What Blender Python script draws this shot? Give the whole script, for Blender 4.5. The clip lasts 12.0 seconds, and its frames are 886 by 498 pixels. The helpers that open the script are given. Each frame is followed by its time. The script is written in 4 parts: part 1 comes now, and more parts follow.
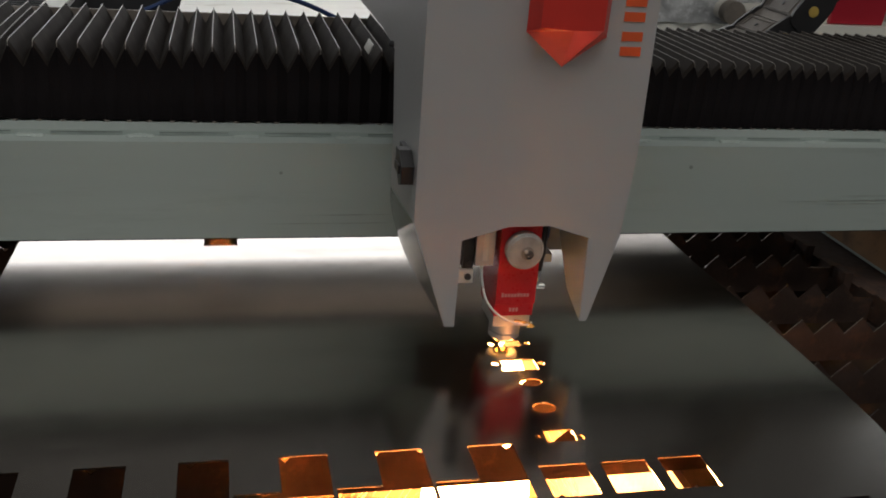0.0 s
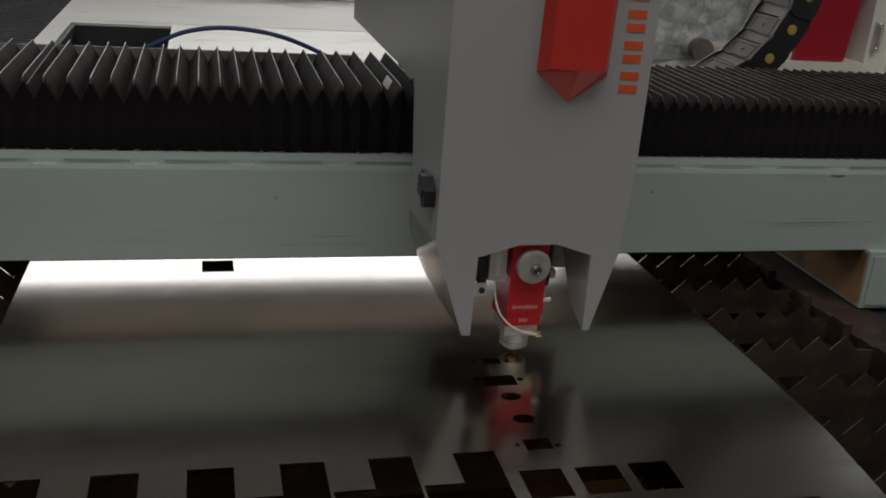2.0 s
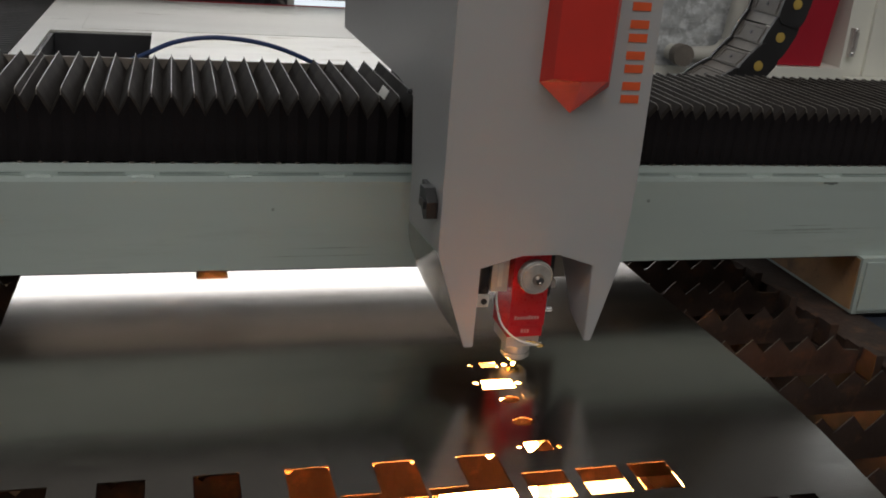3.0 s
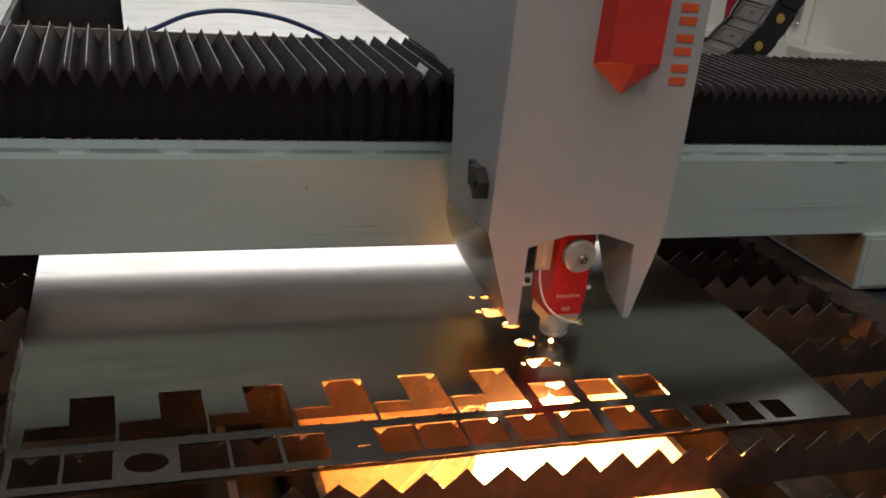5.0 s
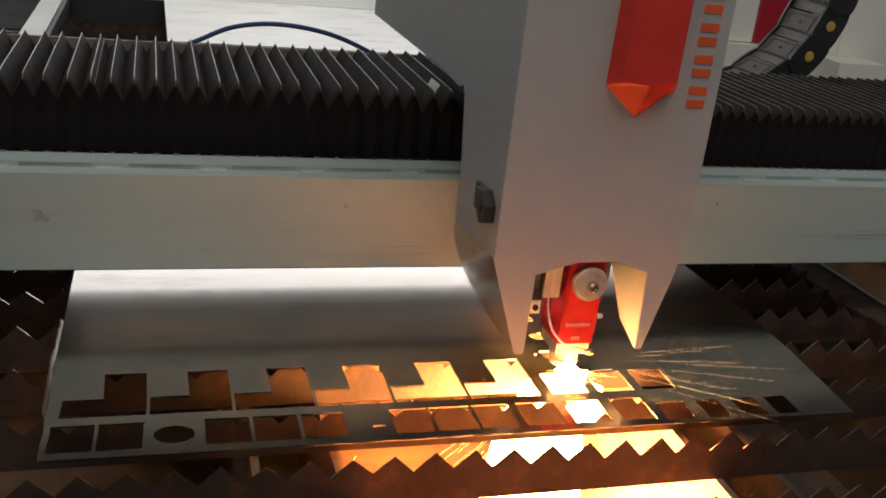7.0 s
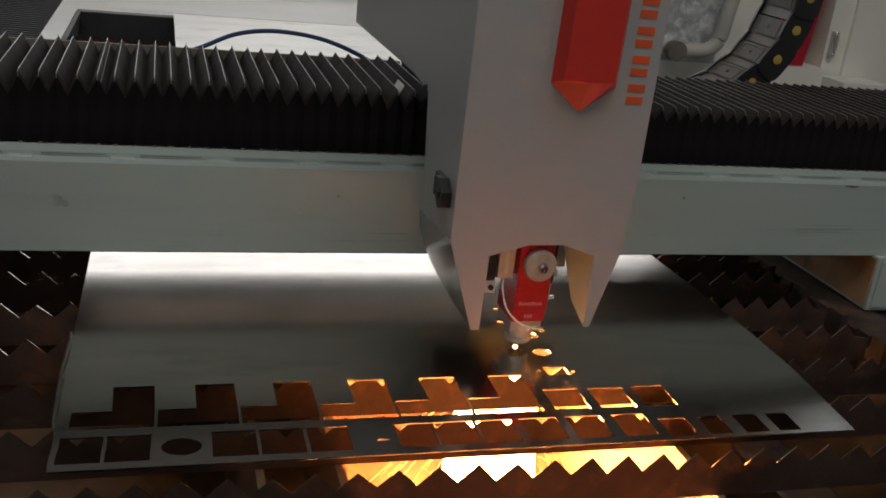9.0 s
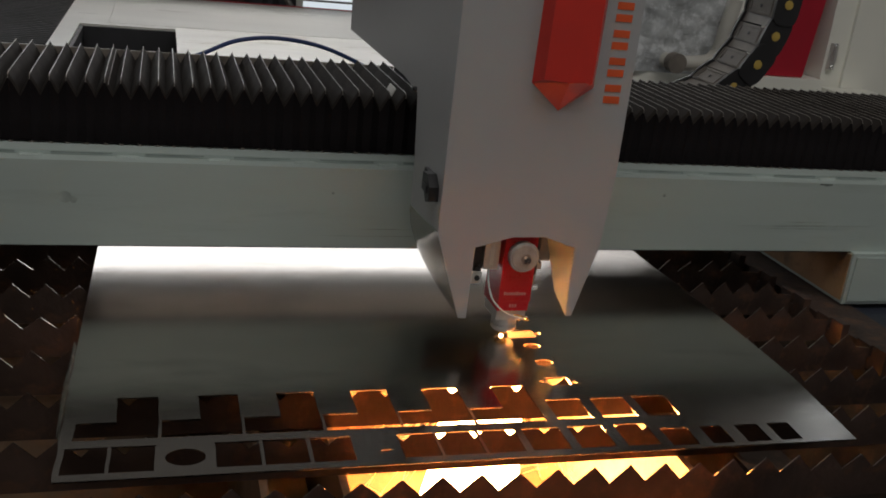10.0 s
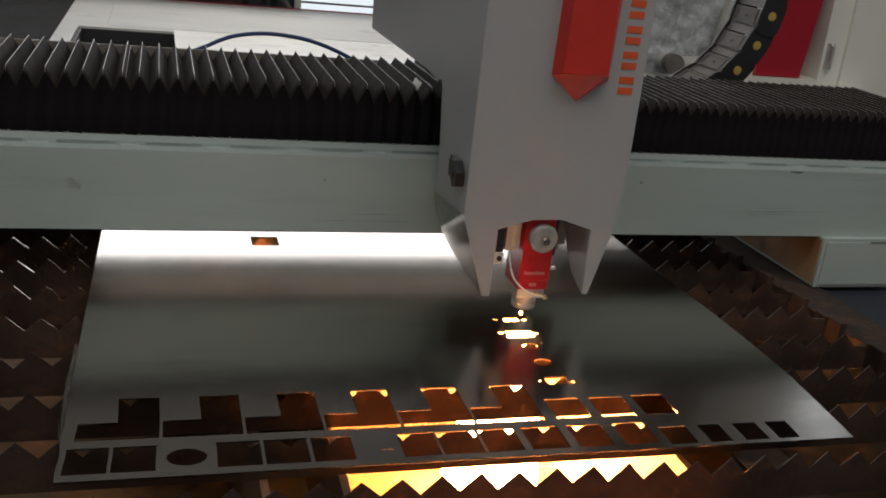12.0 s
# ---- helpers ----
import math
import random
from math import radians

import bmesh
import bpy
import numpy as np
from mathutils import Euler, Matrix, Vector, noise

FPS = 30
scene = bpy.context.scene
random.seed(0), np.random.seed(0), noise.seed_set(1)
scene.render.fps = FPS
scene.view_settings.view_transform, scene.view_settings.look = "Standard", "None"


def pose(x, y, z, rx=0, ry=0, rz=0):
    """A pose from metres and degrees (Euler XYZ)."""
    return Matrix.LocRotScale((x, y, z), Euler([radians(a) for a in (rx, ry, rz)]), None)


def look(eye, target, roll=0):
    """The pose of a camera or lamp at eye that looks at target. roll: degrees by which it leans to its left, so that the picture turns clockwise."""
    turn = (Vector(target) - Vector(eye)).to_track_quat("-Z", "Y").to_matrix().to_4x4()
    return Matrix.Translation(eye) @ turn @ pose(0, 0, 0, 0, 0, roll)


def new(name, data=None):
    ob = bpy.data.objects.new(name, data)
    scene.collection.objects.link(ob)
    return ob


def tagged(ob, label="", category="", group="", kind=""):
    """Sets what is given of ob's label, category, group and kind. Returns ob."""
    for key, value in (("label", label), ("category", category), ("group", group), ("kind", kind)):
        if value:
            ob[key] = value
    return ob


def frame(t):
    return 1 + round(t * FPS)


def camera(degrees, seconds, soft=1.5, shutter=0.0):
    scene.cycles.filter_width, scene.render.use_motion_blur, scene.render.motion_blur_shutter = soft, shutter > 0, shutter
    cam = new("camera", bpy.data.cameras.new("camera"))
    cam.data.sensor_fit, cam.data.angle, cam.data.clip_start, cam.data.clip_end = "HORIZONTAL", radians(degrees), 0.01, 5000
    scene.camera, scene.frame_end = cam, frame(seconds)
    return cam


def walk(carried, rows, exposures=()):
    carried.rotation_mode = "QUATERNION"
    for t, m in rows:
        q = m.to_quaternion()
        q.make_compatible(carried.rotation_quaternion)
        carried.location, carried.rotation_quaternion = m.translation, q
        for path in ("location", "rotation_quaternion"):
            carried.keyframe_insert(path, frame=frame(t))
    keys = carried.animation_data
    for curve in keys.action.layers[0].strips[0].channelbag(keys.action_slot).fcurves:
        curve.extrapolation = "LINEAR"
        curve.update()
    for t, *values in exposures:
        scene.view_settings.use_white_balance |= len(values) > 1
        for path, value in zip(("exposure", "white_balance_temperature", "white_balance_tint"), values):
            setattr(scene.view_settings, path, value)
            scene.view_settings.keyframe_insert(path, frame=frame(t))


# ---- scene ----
# camera: carried by hand in front of the machine, height given over the sheet's top face
Z0 = 0.80
cam = camera(48.63, 12.0, soft=1.8)
PATH = [
    (0.0, -0.3550, -1.2339, 0.8452, -11.791, -22.229, -3.962),
    (0.5, -0.3904, -1.2985, 0.8712, -11.702, -21.308, -3.743),
    (1.0, -0.3949, -1.3374, 0.8871, -12.930, -19.299, -4.082),
    (1.5, -0.3960, -1.3507, 0.8916, -13.531, -20.087, -4.241),
    (2.0, -0.3966, -1.3610, 0.8889, -12.962, -20.452, -4.221),
    (2.5, -0.4038, -1.3664, 0.8873, -13.442, -20.251, -4.298),
    (3.0, -0.4440, -1.3690, 0.8925, -14.509, -20.035, -4.280),
    (4.8, -0.6309, -1.5191, 0.9024, -17.225, -21.186, -5.832),
    (5.0, -0.6394, -1.5395, 0.8955, -17.837, -21.496, -5.558),
    (5.5, -0.6441, -1.5776, 0.9015, -16.643, -21.697, -5.952),
    (6.0, -0.6008, -1.6322, 0.9206, -14.570, -21.673, -5.508),
    (6.5, -0.6143, -1.6385, 0.9091, -15.212, -21.306, -5.644),
    (7.0, -0.6322, -1.6360, 0.9062, -15.414, -21.305, -5.930),
    (8.8, -0.6366, -1.6525, 0.9069, -15.002, -20.610, -6.126),
    (9.0, -0.6386, -1.6574, 0.9142, -15.000, -20.379, -6.148),
    (9.5, -0.6403, -1.6639, 0.9127, -15.052, -19.735, -5.987),
    (10.0, -0.6438, -1.6669, 0.9138, -15.011, -19.637, -5.978),
    (10.5, -0.6439, -1.6707, 0.9163, -14.917, -19.608, -5.936),
    (11.0, -0.6488, -1.6746, 0.9168, -14.868, -19.484, -6.002),
    (11.5, -0.6515, -1.6741, 0.9161, -14.959, -19.460, -6.051),
    (12.0, -0.6476, -1.6771, 0.9159, -15.149, -19.543, -5.835),
]
walk(cam, [(t, pose(x, y, Z0 + z, 90 + pitch, roll, yaw)) for t, x, y, z, yaw, pitch, roll in PATH],
     exposures=((0, -0.04), (1, -0.04), (1.5, 0.02), (2, -0.08), (2.5, -0.04), (3, 0.10), (5, 0.10), (6.5, 0.06), (7.2, 0.06), (8.8, -0.22), (9.5, -0.20), (10.0, -0.24), (10.4, 0.0), (11.5, 0.09), (12, 0.10)))

# ---- light ----
world = bpy.data.worlds.new("sky")
scene.world = world
world.use_nodes = True
wn = world.node_tree
sky = wn.nodes.new("ShaderNodeTexSky")
sky.sky_type, sky.sun_disc = "NISHITA", False
sky.sun_elevation, sky.sun_rotation = radians(40), radians(20)
wn.nodes["Background"].inputs["Strength"].default_value = 0.10
wn.links.new(sky.outputs[0], wn.nodes["Background"].inputs["Color"])
sun = new("sun", bpy.data.lights.new("sun", "SUN"))
sun.data.energy, sun.data.angle, sun.data.color = 1.0, radians(12), (1, 0.96, 0.9)
sun.matrix_world = look((3, 30, 20), (0, 0, 0))


def area(name, eye, target, w, h, watts, colour):
    ob = new(name, bpy.data.lights.new(name, "AREA"))
    ob.data.shape, ob.data.size, ob.data.size_y = "RECTANGLE", w, h
    ob.data.energy, ob.data.color = watts, colour
    ob.matrix_world = look(eye, target)
    return ob


# daylight in the tall end windows; an unseen roof fill added for the fronts
area("end_window_daylight", (0, 13.9, 4.6), (0, 0, 4.6), 17.2, 4.6, 640, (1.0, 0.97, 0.92))
area("overhead_fill", (0, -2.5, 7.55), (0, -2.5, 0), 9, 3.0, 250, (1.0, 0.95, 0.88))
scene.view_settings.exposure = 0.0

# ---- materials ----
def material(name, colour, rough=0.5, metal=0.0, vary=0.15, scale=6.0, grain=90.0, bump=0.15, stain=None, stain_at=0.62,
             stretch=(1, 1, 1), spread=0.0, coat=0.0, spec=0.5, rvar=0.1):
    m = bpy.data.materials.new(name)
    m.use_nodes = True
    nt = m.node_tree
    n, l = nt.nodes, nt.links
    b = n["Principled BSDF"]
    b.inputs["Metallic"].default_value = metal
    b.inputs["Coat Weight"].default_value = coat
    b.inputs["Specular IOR Level"].default_value = spec
    tc, mp = n.new("ShaderNodeTexCoord"), n.new("ShaderNodeMapping")
    mp.inputs["Scale"].default_value = stretch
    l.new(tc.outputs["Object"], mp.inputs["Vector"])
    big, small = n.new("ShaderNodeTexNoise"), n.new("ShaderNodeTexNoise")
    for t, s, d in ((big, scale, 5.0), (small, grain, 3.0)):
        t.inputs["Scale"].default_value, t.inputs["Detail"].default_value = s, d
        l.new(mp.outputs[0], t.inputs["Vector"])
    ramp = n.new("ShaderNodeMapRange")
    ramp.inputs["From Min"].default_value, ramp.inputs["From Max"].default_value = 0.3, 0.7
    ramp.inputs["To Min"].default_value, ramp.inputs["To Max"].default_value = 1 - vary, 1 + vary
    l.new(big.outputs["Fac"], ramp.inputs["Value"])
    mul = n.new("ShaderNodeVectorMath")
    mul.operation = "SCALE"
    mul.inputs[0].default_value = colour
    l.new(ramp.outputs[0], mul.inputs["Scale"])
    out = mul.outputs[0]
    if spread:
        info, r2 = n.new("ShaderNodeObjectInfo"), n.new("ShaderNodeMapRange")
        r2.inputs["To Min"].default_value, r2.inputs["To Max"].default_value = 1 - spread, 1 + spread
        l.new(info.outputs["Random"], r2.inputs["Value"])
        m3 = n.new("ShaderNodeVectorMath")
        m3.operation = "SCALE"
        l.new(out, m3.inputs[0])
        l.new(r2.outputs[0], m3.inputs["Scale"])
        out = m3.outputs[0]
    if stain:
        st, r3, mix = n.new("ShaderNodeTexNoise"), n.new("ShaderNodeMapRange"), n.new("ShaderNodeMix")
        st.inputs["Scale"].default_value, st.inputs["Detail"].default_value, st.inputs["Roughness"].default_value = scale * 1.7, 8.0, 0.65
        r3.inputs["From Min"].default_value, r3.inputs["From Max"].default_value = stain_at - 0.06, stain_at + 0.1
        mix.data_type = "RGBA"
        l.new(mp.outputs[0], st.inputs["Vector"])
        l.new(st.outputs["Fac"], r3.inputs["Value"])
        l.new(r3.outputs[0], mix.inputs["Factor"])
        l.new(out, mix.inputs["A"])
        mix.inputs["B"].default_value = (*stain, 1)
        out = mix.outputs["Result"]
    l.new(out, b.inputs["Base Color"])
    rr = n.new("ShaderNodeMapRange")
    rr.inputs["To Min"].default_value, rr.inputs["To Max"].default_value = max(0.02, rough - rvar), min(1, rough + rvar)
    l.new(small.outputs["Fac"], rr.inputs["Value"])
    l.new(rr.outputs[0], b.inputs["Roughness"])
    if bump:
        bp = n.new("ShaderNodeBump")
        bp.inputs["Strength"].default_value, bp.inputs["Distance"].default_value = bump, 0.002
        l.new(small.outputs["Fac"], bp.inputs["Height"])
        l.new(bp.outputs[0], b.inputs["Normal"])
    return m


def glowing(name, colour, strength):
    m = bpy.data.materials.new(name)
    m.use_nodes = True
    b = m.node_tree.nodes["Principled BSDF"]
    b.inputs["Base Color"].default_value = (0, 0, 0, 1)
    b.inputs["Emission Color"].default_value = (*colour, 1)
    b.inputs["Emission Strength"].default_value = strength
    return m


M_BEAM = material("beam_paint", (0.43, 0.50, 0.475), 0.40, vary=0.06, scale=3, grain=160, bump=0.08, stain=(0.36, 0.41, 0.385), stain_at=0.62, stretch=(0.22, 1, 2.2))
M_COVER = material("cover_paint", (0.405, 0.41, 0.42), 0.34, vary=0.03, scale=2, grain=220, bump=0.06)
M_RED = material("red_plastic", (0.60, 0.035, 0.025), 0.35, vary=0.08, scale=5, grain=150, bump=0.0)
M_HEADRED = material("head_red", (0.55, 0.012, 0.02), 0.3, vary=0.05, scale=9, grain=200, bump=0.0)
M_ORANGE = material("orange_print", (0.72, 0.11, 0.03), 0.5, vary=0.06, scale=20, bump=0.0)
# fold fronts blacker, tops greyer: light from behind is put in these two colours
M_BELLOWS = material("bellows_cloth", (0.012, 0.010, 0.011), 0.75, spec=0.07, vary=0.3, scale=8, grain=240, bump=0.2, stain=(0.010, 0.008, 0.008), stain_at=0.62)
M_FOLD_TOP = material("lit_fold_cloth", (0.031, 0.0265, 0.024), 0.75, spec=0.08, vary=0.25, scale=9, grain=260, bump=0.2, stain=(0.048, 0.040, 0.034), stain_at=0.60)
M_SHEET = material("steel_sheet", (0.475, 0.44, 0.405), 0.185, metal=1.0, rvar=0.045, vary=0.17, scale=3.5, grain=60, bump=0.0, stretch=(0.3, 1, 1), stain=(0.34, 0.315, 0.29), stain_at=0.60)
M_SLAT = material("slat_steel", (0.066, 0.043, 0.035), 0.55, metal=0.3, vary=0.35, scale=9, grain=70, bump=0.5, spread=0.25, stain=(0.135, 0.070, 0.042), stain_at=0.60)
M_TRAY = material("tray_steel", (0.20, 0.128, 0.080), 0.6, metal=0.2, vary=0.3, scale=5, grain=60, bump=0.4, stain=(0.12, 0.07, 0.04), stain_at=0.6)
# darker copy of tray_steel: the right tray's shade is in its colour
M_TRAY_SHADE = material("shaded_tray_steel", (0.055, 0.040, 0.031), 0.7, metal=0.1, vary=0.35, scale=5, grain=60, bump=0.4, stain=(0.13, 0.08, 0.05), stain_at=0.62)
M_STEEL = material("bright_steel", (0.66, 0.64, 0.62), 0.40, metal=0.6, rvar=0.04, vary=0.08, scale=20, grain=300, bump=0.0)
M_CHROME = material("chrome", (0.75, 0.75, 0.76), 0.12, metal=1.0, vary=0.03, scale=20, bump=0.0)
M_BRASS = material("brass", (0.62, 0.42, 0.15), 0.25, metal=1.0, vary=0.08, scale=30, bump=0.0)
M_BLACK = material("black_plastic", (0.02, 0.02, 0.022), 0.45, vary=0.2, scale=12, grain=200, bump=0.0)
M_WHITE = material("white_plastic", (0.75, 0.74, 0.70), 0.45, vary=0.05, scale=12, bump=0.0)
M_PIPE = material("pipe_plastic", (0.48, 0.47, 0.43), 0.5, vary=0.1, scale=9, bump=0.05)
M_LENS = material("clear_cap", (0.42, 0.41, 0.39), 0.22, metal=0.25, vary=0.2, scale=40, bump=0.0)
M_BLUE = material("blue_hose", (0.02, 0.05, 0.16), 0.4, vary=0.1, scale=12, bump=0.0)
M_TAN = material("chain_link", (0.19, 0.168, 0.145), 0.6, vary=0.25, scale=14, grain=140, bump=0.3)
M_LINK = material("link_plate", (0.125, 0.11, 0.095), 0.6, vary=0.3, scale=14, grain=140, bump=0.3)
M_TONGUE = material("chain_tongue", (0.17, 0.152, 0.135), 0.55, vary=0.25, scale=14, grain=140, bump=0.2)
M_YELLOW = material("yellow_plastic", (0.50, 0.35, 0.08), 0.55, vary=0.08, scale=30, bump=0.0)
M_BED = material("bed_paint", (0.80, 0.80, 0.76), 0.4, vary=0.06, scale=2.5, grain=120, bump=0.08, stain=(0.42, 0.41, 0.37), stain_at=0.66, stretch=(0.4, 1, 1))
M_BOARD = material("plate_metal", (0.87, 0.86, 0.82), 0.35, metal=0.2, vary=0.06, scale=4, grain=90, bump=0.06, stain=(0.60, 0.57, 0.50), stain_at=0.6, stretch=(0.5, 1.2, 1))
M_DARK = material("dark_steel", (0.035, 0.036, 0.040), 0.6, vary=0.3, scale=4, grain=70, bump=0.3)
M_NAVY = material("navy_paint", (0.018, 0.022, 0.034), 0.5, vary=0.2, scale=4, bump=0.1)
M_CABINET = material("cabinet_paint", (0.84, 0.84, 0.77), 0.4, vary=0.03, scale=2, grain=200, bump=0.05)
M_CRIMSON = material("crimson_paint", (0.42, 0.012, 0.03), 0.35, vary=0.05, scale=3, bump=0.0)
M_FILM = material("wrinkled_film", (0.46, 0.48, 0.49), 0.35, vary=0.3, scale=15, grain=30, bump=1.0, stain=(0.72, 0.74, 0.76), stain_at=0.54)
M_CONCRETE = material("concrete", (0.13, 0.125, 0.12), 0.75, vary=0.2, scale=1.2, grain=40, bump=0.3, stain=(0.08, 0.075, 0.07), stain_at=0.62)
M_WALL = material("wall_plaster", (0.32, 0.32, 0.31), 0.85, vary=0.1, scale=0.8, grain=30, bump=0.2)
M_ROOF = material("roof_sheeting", (0.09, 0.09, 0.09), 0.8, vary=0.2, scale=1, grain=30, bump=0.2)
M_RUST = material("rusty_sheet", (0.11, 0.05, 0.04), 0.65, vary=0.3, scale=4, grain=60, bump=0.3)
M_EDGE = material("worn_edge", (0.42, 0.38, 0.34), 0.20, metal=1.0, vary=0.4, scale=14, grain=80, bump=0.0)
M_SATIN = material("satin_steel", (0.70, 0.68, 0.65), 0.16, metal=0.95, rvar=0.04, vary=0.1, scale=12, grain=160, bump=0.0)
M_PRINT = material("faded_print", (0.62, 0.30, 0.28), 0.5, vary=0.05, scale=40, bump=0.0)
M_PRIMER = material("bare_underside", (0.44, 0.36, 0.28), 0.4, metal=0.45, vary=0.2, scale=5, grain=80, bump=0.1)
M_SPARKLIT = material("sparklit_face", (0.34, 0.20, 0.10), 0.5, vary=0.3, scale=5, grain=90, bump=0.15, stain=(0.16, 0.10, 0.06), stain_at=0.56)
M_SKYPANE = glowing("sky_pane", (0.88, 0.95, 1.0), 1.4)
M_PANE = glowing("glowing_pane", (0.86, 0.94, 1.0), 0.9)
M_REAR_STRIP = material("rear_strip_steel", (0.31, 0.275, 0.235), 0.5, metal=0.2, vary=0.25, scale=6, bump=0.2)
M_SEAM = material("seam_shadow", (0.13, 0.15, 0.14), 0.7, vary=0.3, scale=15, bump=0.1)
M_SLOT = material("slot_filler", (0.35, 0.41, 0.39), 0.6, vary=0.2, scale=15, bump=0.1)
M_SCUFF = material("scuffed_paint", (0.34, 0.385, 0.36), 0.55, vary=0.3, scale=25, grain=90, bump=0.2)
M_GLOW = glowing("white_hot_sparks", (1.0, 0.39, 0.10), 240.0)
M_NECK = glowing("jet_neck", (1.0, 0.44, 0.12), 60.0)
M_FLASH = glowing("cut_flash", (1.0, 0.46, 0.14), 210.0)
M_SPARK = glowing("orange_sparks", (1.0, 0.55, 0.18), 9.0)
M_HOT = glowing("cut_point", (1.0, 0.60, 0.26), 130.0)
M_STREAK = glowing("thin_sparks", (1.0, 0.58, 0.22), 5.0)


# ---- mesh helpers ----
def box(bm, x0, x1, y0, y1, z0, z1):
    v = [bm.verts.new((x, y, z)) for x in (x0, x1) for y in (y0, y1) for z in (z0, z1)]
    for q in ((0, 1, 3, 2), (4, 6, 7, 5), (0, 4, 5, 1), (2, 3, 7, 6), (0, 2, 6, 4), (1, 5, 7, 3)):
        bm.faces.new([v[i] for i in q])


def prism(bm, outline, axis, a, b):
    """A flat outline pulled along an axis from a to b; outline in the two other axes, in order."""
    def at(p, h):
        return {"x": (h, p[0], p[1]), "y": (p[0], h, p[1]), "z": (p[0], p[1], h)}[axis]
    lo = [bm.verts.new(at(p, a)) for p in outline]
    hi = [bm.verts.new(at(p, b)) for p in outline]
    k = len(outline)
    bm.faces.new(lo)
    bm.faces.new(hi[::-1])
    for i in range(k):
        bm.faces.new((lo[i], hi[i], hi[(i + 1) % k], lo[(i + 1) % k]))


def lathe(bm, profile, centre, axis="z", seg=28):
    """A profile of (radius, height) turned round an axis through centre."""
    rings = []
    for r, h in profile:
        ring = []
        for i in range(seg):
            a = 2 * math.pi * i / seg
            c, s = r * math.cos(a), r * math.sin(a)
            d = {"z": (c, s, h), "y": (c, h, s), "x": (h, c, s)}[axis]
            ring.append(bm.verts.new([centre[j] + d[j] for j in range(3)]))
        rings.append(ring)
    for p, q in zip(rings, rings[1:]):
        for i in range(seg):
            bm.faces.new((p[i], p[(i + 1) % seg], q[(i + 1) % seg], q[i]))
    bm.faces.new(rings[0])
    bm.faces.new(rings[-1][::-1])


def tube(bm, pts, r, seg=8):
    """A round tube along points."""
    pts = [Vector(p) for p in pts]
    rings = []
    for i, p in enumerate(pts):
        d = (pts[min(i + 1, len(pts) - 1)] - pts[max(i - 1, 0)]).normalized()
        up = Vector((0, 0, 1)) if abs(d.z) < 0.9 else Vector((0, 1, 0))
        u = d.cross(up).normalized()
        w = d.cross(u)
        rings.append([bm.verts.new(p + r * (math.cos(2 * math.pi * k / seg) * u + math.sin(2 * math.pi * k / seg) * w)) for k in range(seg)])
    for p, q in zip(rings, rings[1:]):
        for i in range(seg):
            bm.faces.new((p[i], p[(i + 1) % seg], q[(i + 1) % seg], q[i]))
    bm.faces.new(rings[0])
    bm.faces.new(rings[-1][::-1])


def curve_points(ctrl, count=8):
    """Points of a smooth line through ctrl."""
    c = [Vector(p) for p in ctrl]
    c = [2 * c[0] - c[1], *c, 2 * c[-1] - c[-2]]
    out = []
    for i in range(1, len(c) - 2):
        for k in range(count):
            t = k / count
            out.append(0.5 * (2 * c[i] + (c[i + 1] - c[i - 1]) * t + (2 * c[i - 1] - 5 * c[i] + 4 * c[i + 1] - c[i + 2]) * t * t
                              + (3 * c[i] - c[i - 1] - 3 * c[i + 1] + c[i + 2]) * t ** 3))
    return [*out, c[-2]]


def mesh_of(name, bm, mat, smooth=False, bevel=0.0):
    if bevel:
        bmesh.ops.bevel(bm, geom=[e for e in bm.edges if len(e.link_faces) == 2 and e.calc_face_angle(0) > 0.5], offset=bevel, segments=2, affect="EDGES", profile=0.7)
    bmesh.ops.recalc_face_normals(bm, faces=bm.faces[:])
    me = bpy.data.meshes.new(name)
    bm.to_mesh(me)
    bm.free()
    me.materials.append(mat)
    if smooth:
        for p in me.polygons:
            p.use_smooth = True
        me.set_sharp_from_angle(angle=radians(35))
    return me


def part(name, bm, mat, parent, label="", smooth=False, bevel=0.0):
    ob = new(name, mesh_of(name, bm, mat, smooth, bevel))
    ob.parent = parent
    return tagged(ob, label)


def thing(name, bm, mat, label, category, group="", kind="", smooth=False, bevel=0.0):
    return tagged(new(name, mesh_of(name, bm, mat, smooth, bevel)), label, category, group, kind)


def boxes(*lists):
    bm = bmesh.new()
    for b in lists:
        box(bm, *b)
    return bm


def empty(name, label, category, group="", kind=""):
    return tagged(new(name), label, category, group, kind)


# ---- the hall ----
thing("floor", boxes((-9, 9, -6, 14, -0.2, 0)), M_CONCRETE, "grey stained concrete floor of the workshop", "floor", kind="structure")
thing("ceiling", boxes((-9, 9, -6, -4, 7.6, 7.8), (-9, 9, -1, 14, 7.6, 7.8), (-9, -4.5, -4, -1, 7.6, 7.8), (4.5, 9, -4, -1, 7.6, 7.8)), M_ROOF, "dark workshop ceiling with one strip left open for a fill light", "ceiling", kind="structure")
thing("wall_west", boxes((-9.2, -9, -6, 14, 0, 7.6)), M_WALL, "pale plastered workshop wall", "wall", kind="structure")
thing("wall_east", boxes((9, 9.2, -6, 14, 0, 5.7), (9, 9.2, -6, 14, 7.1, 7.6), (9, 9.2, -6, 8.7, 5.7, 7.1), (9, 9.2, 9.9, 14, 5.7, 7.1)), M_WALL, "pale plastered workshop wall", "wall", kind="structure")
thing("wall_south", boxes((-9.2, 9.2, -6.2, -6, 0, 7.6)), M_WALL, "pale plastered workshop wall", "wall", kind="structure")
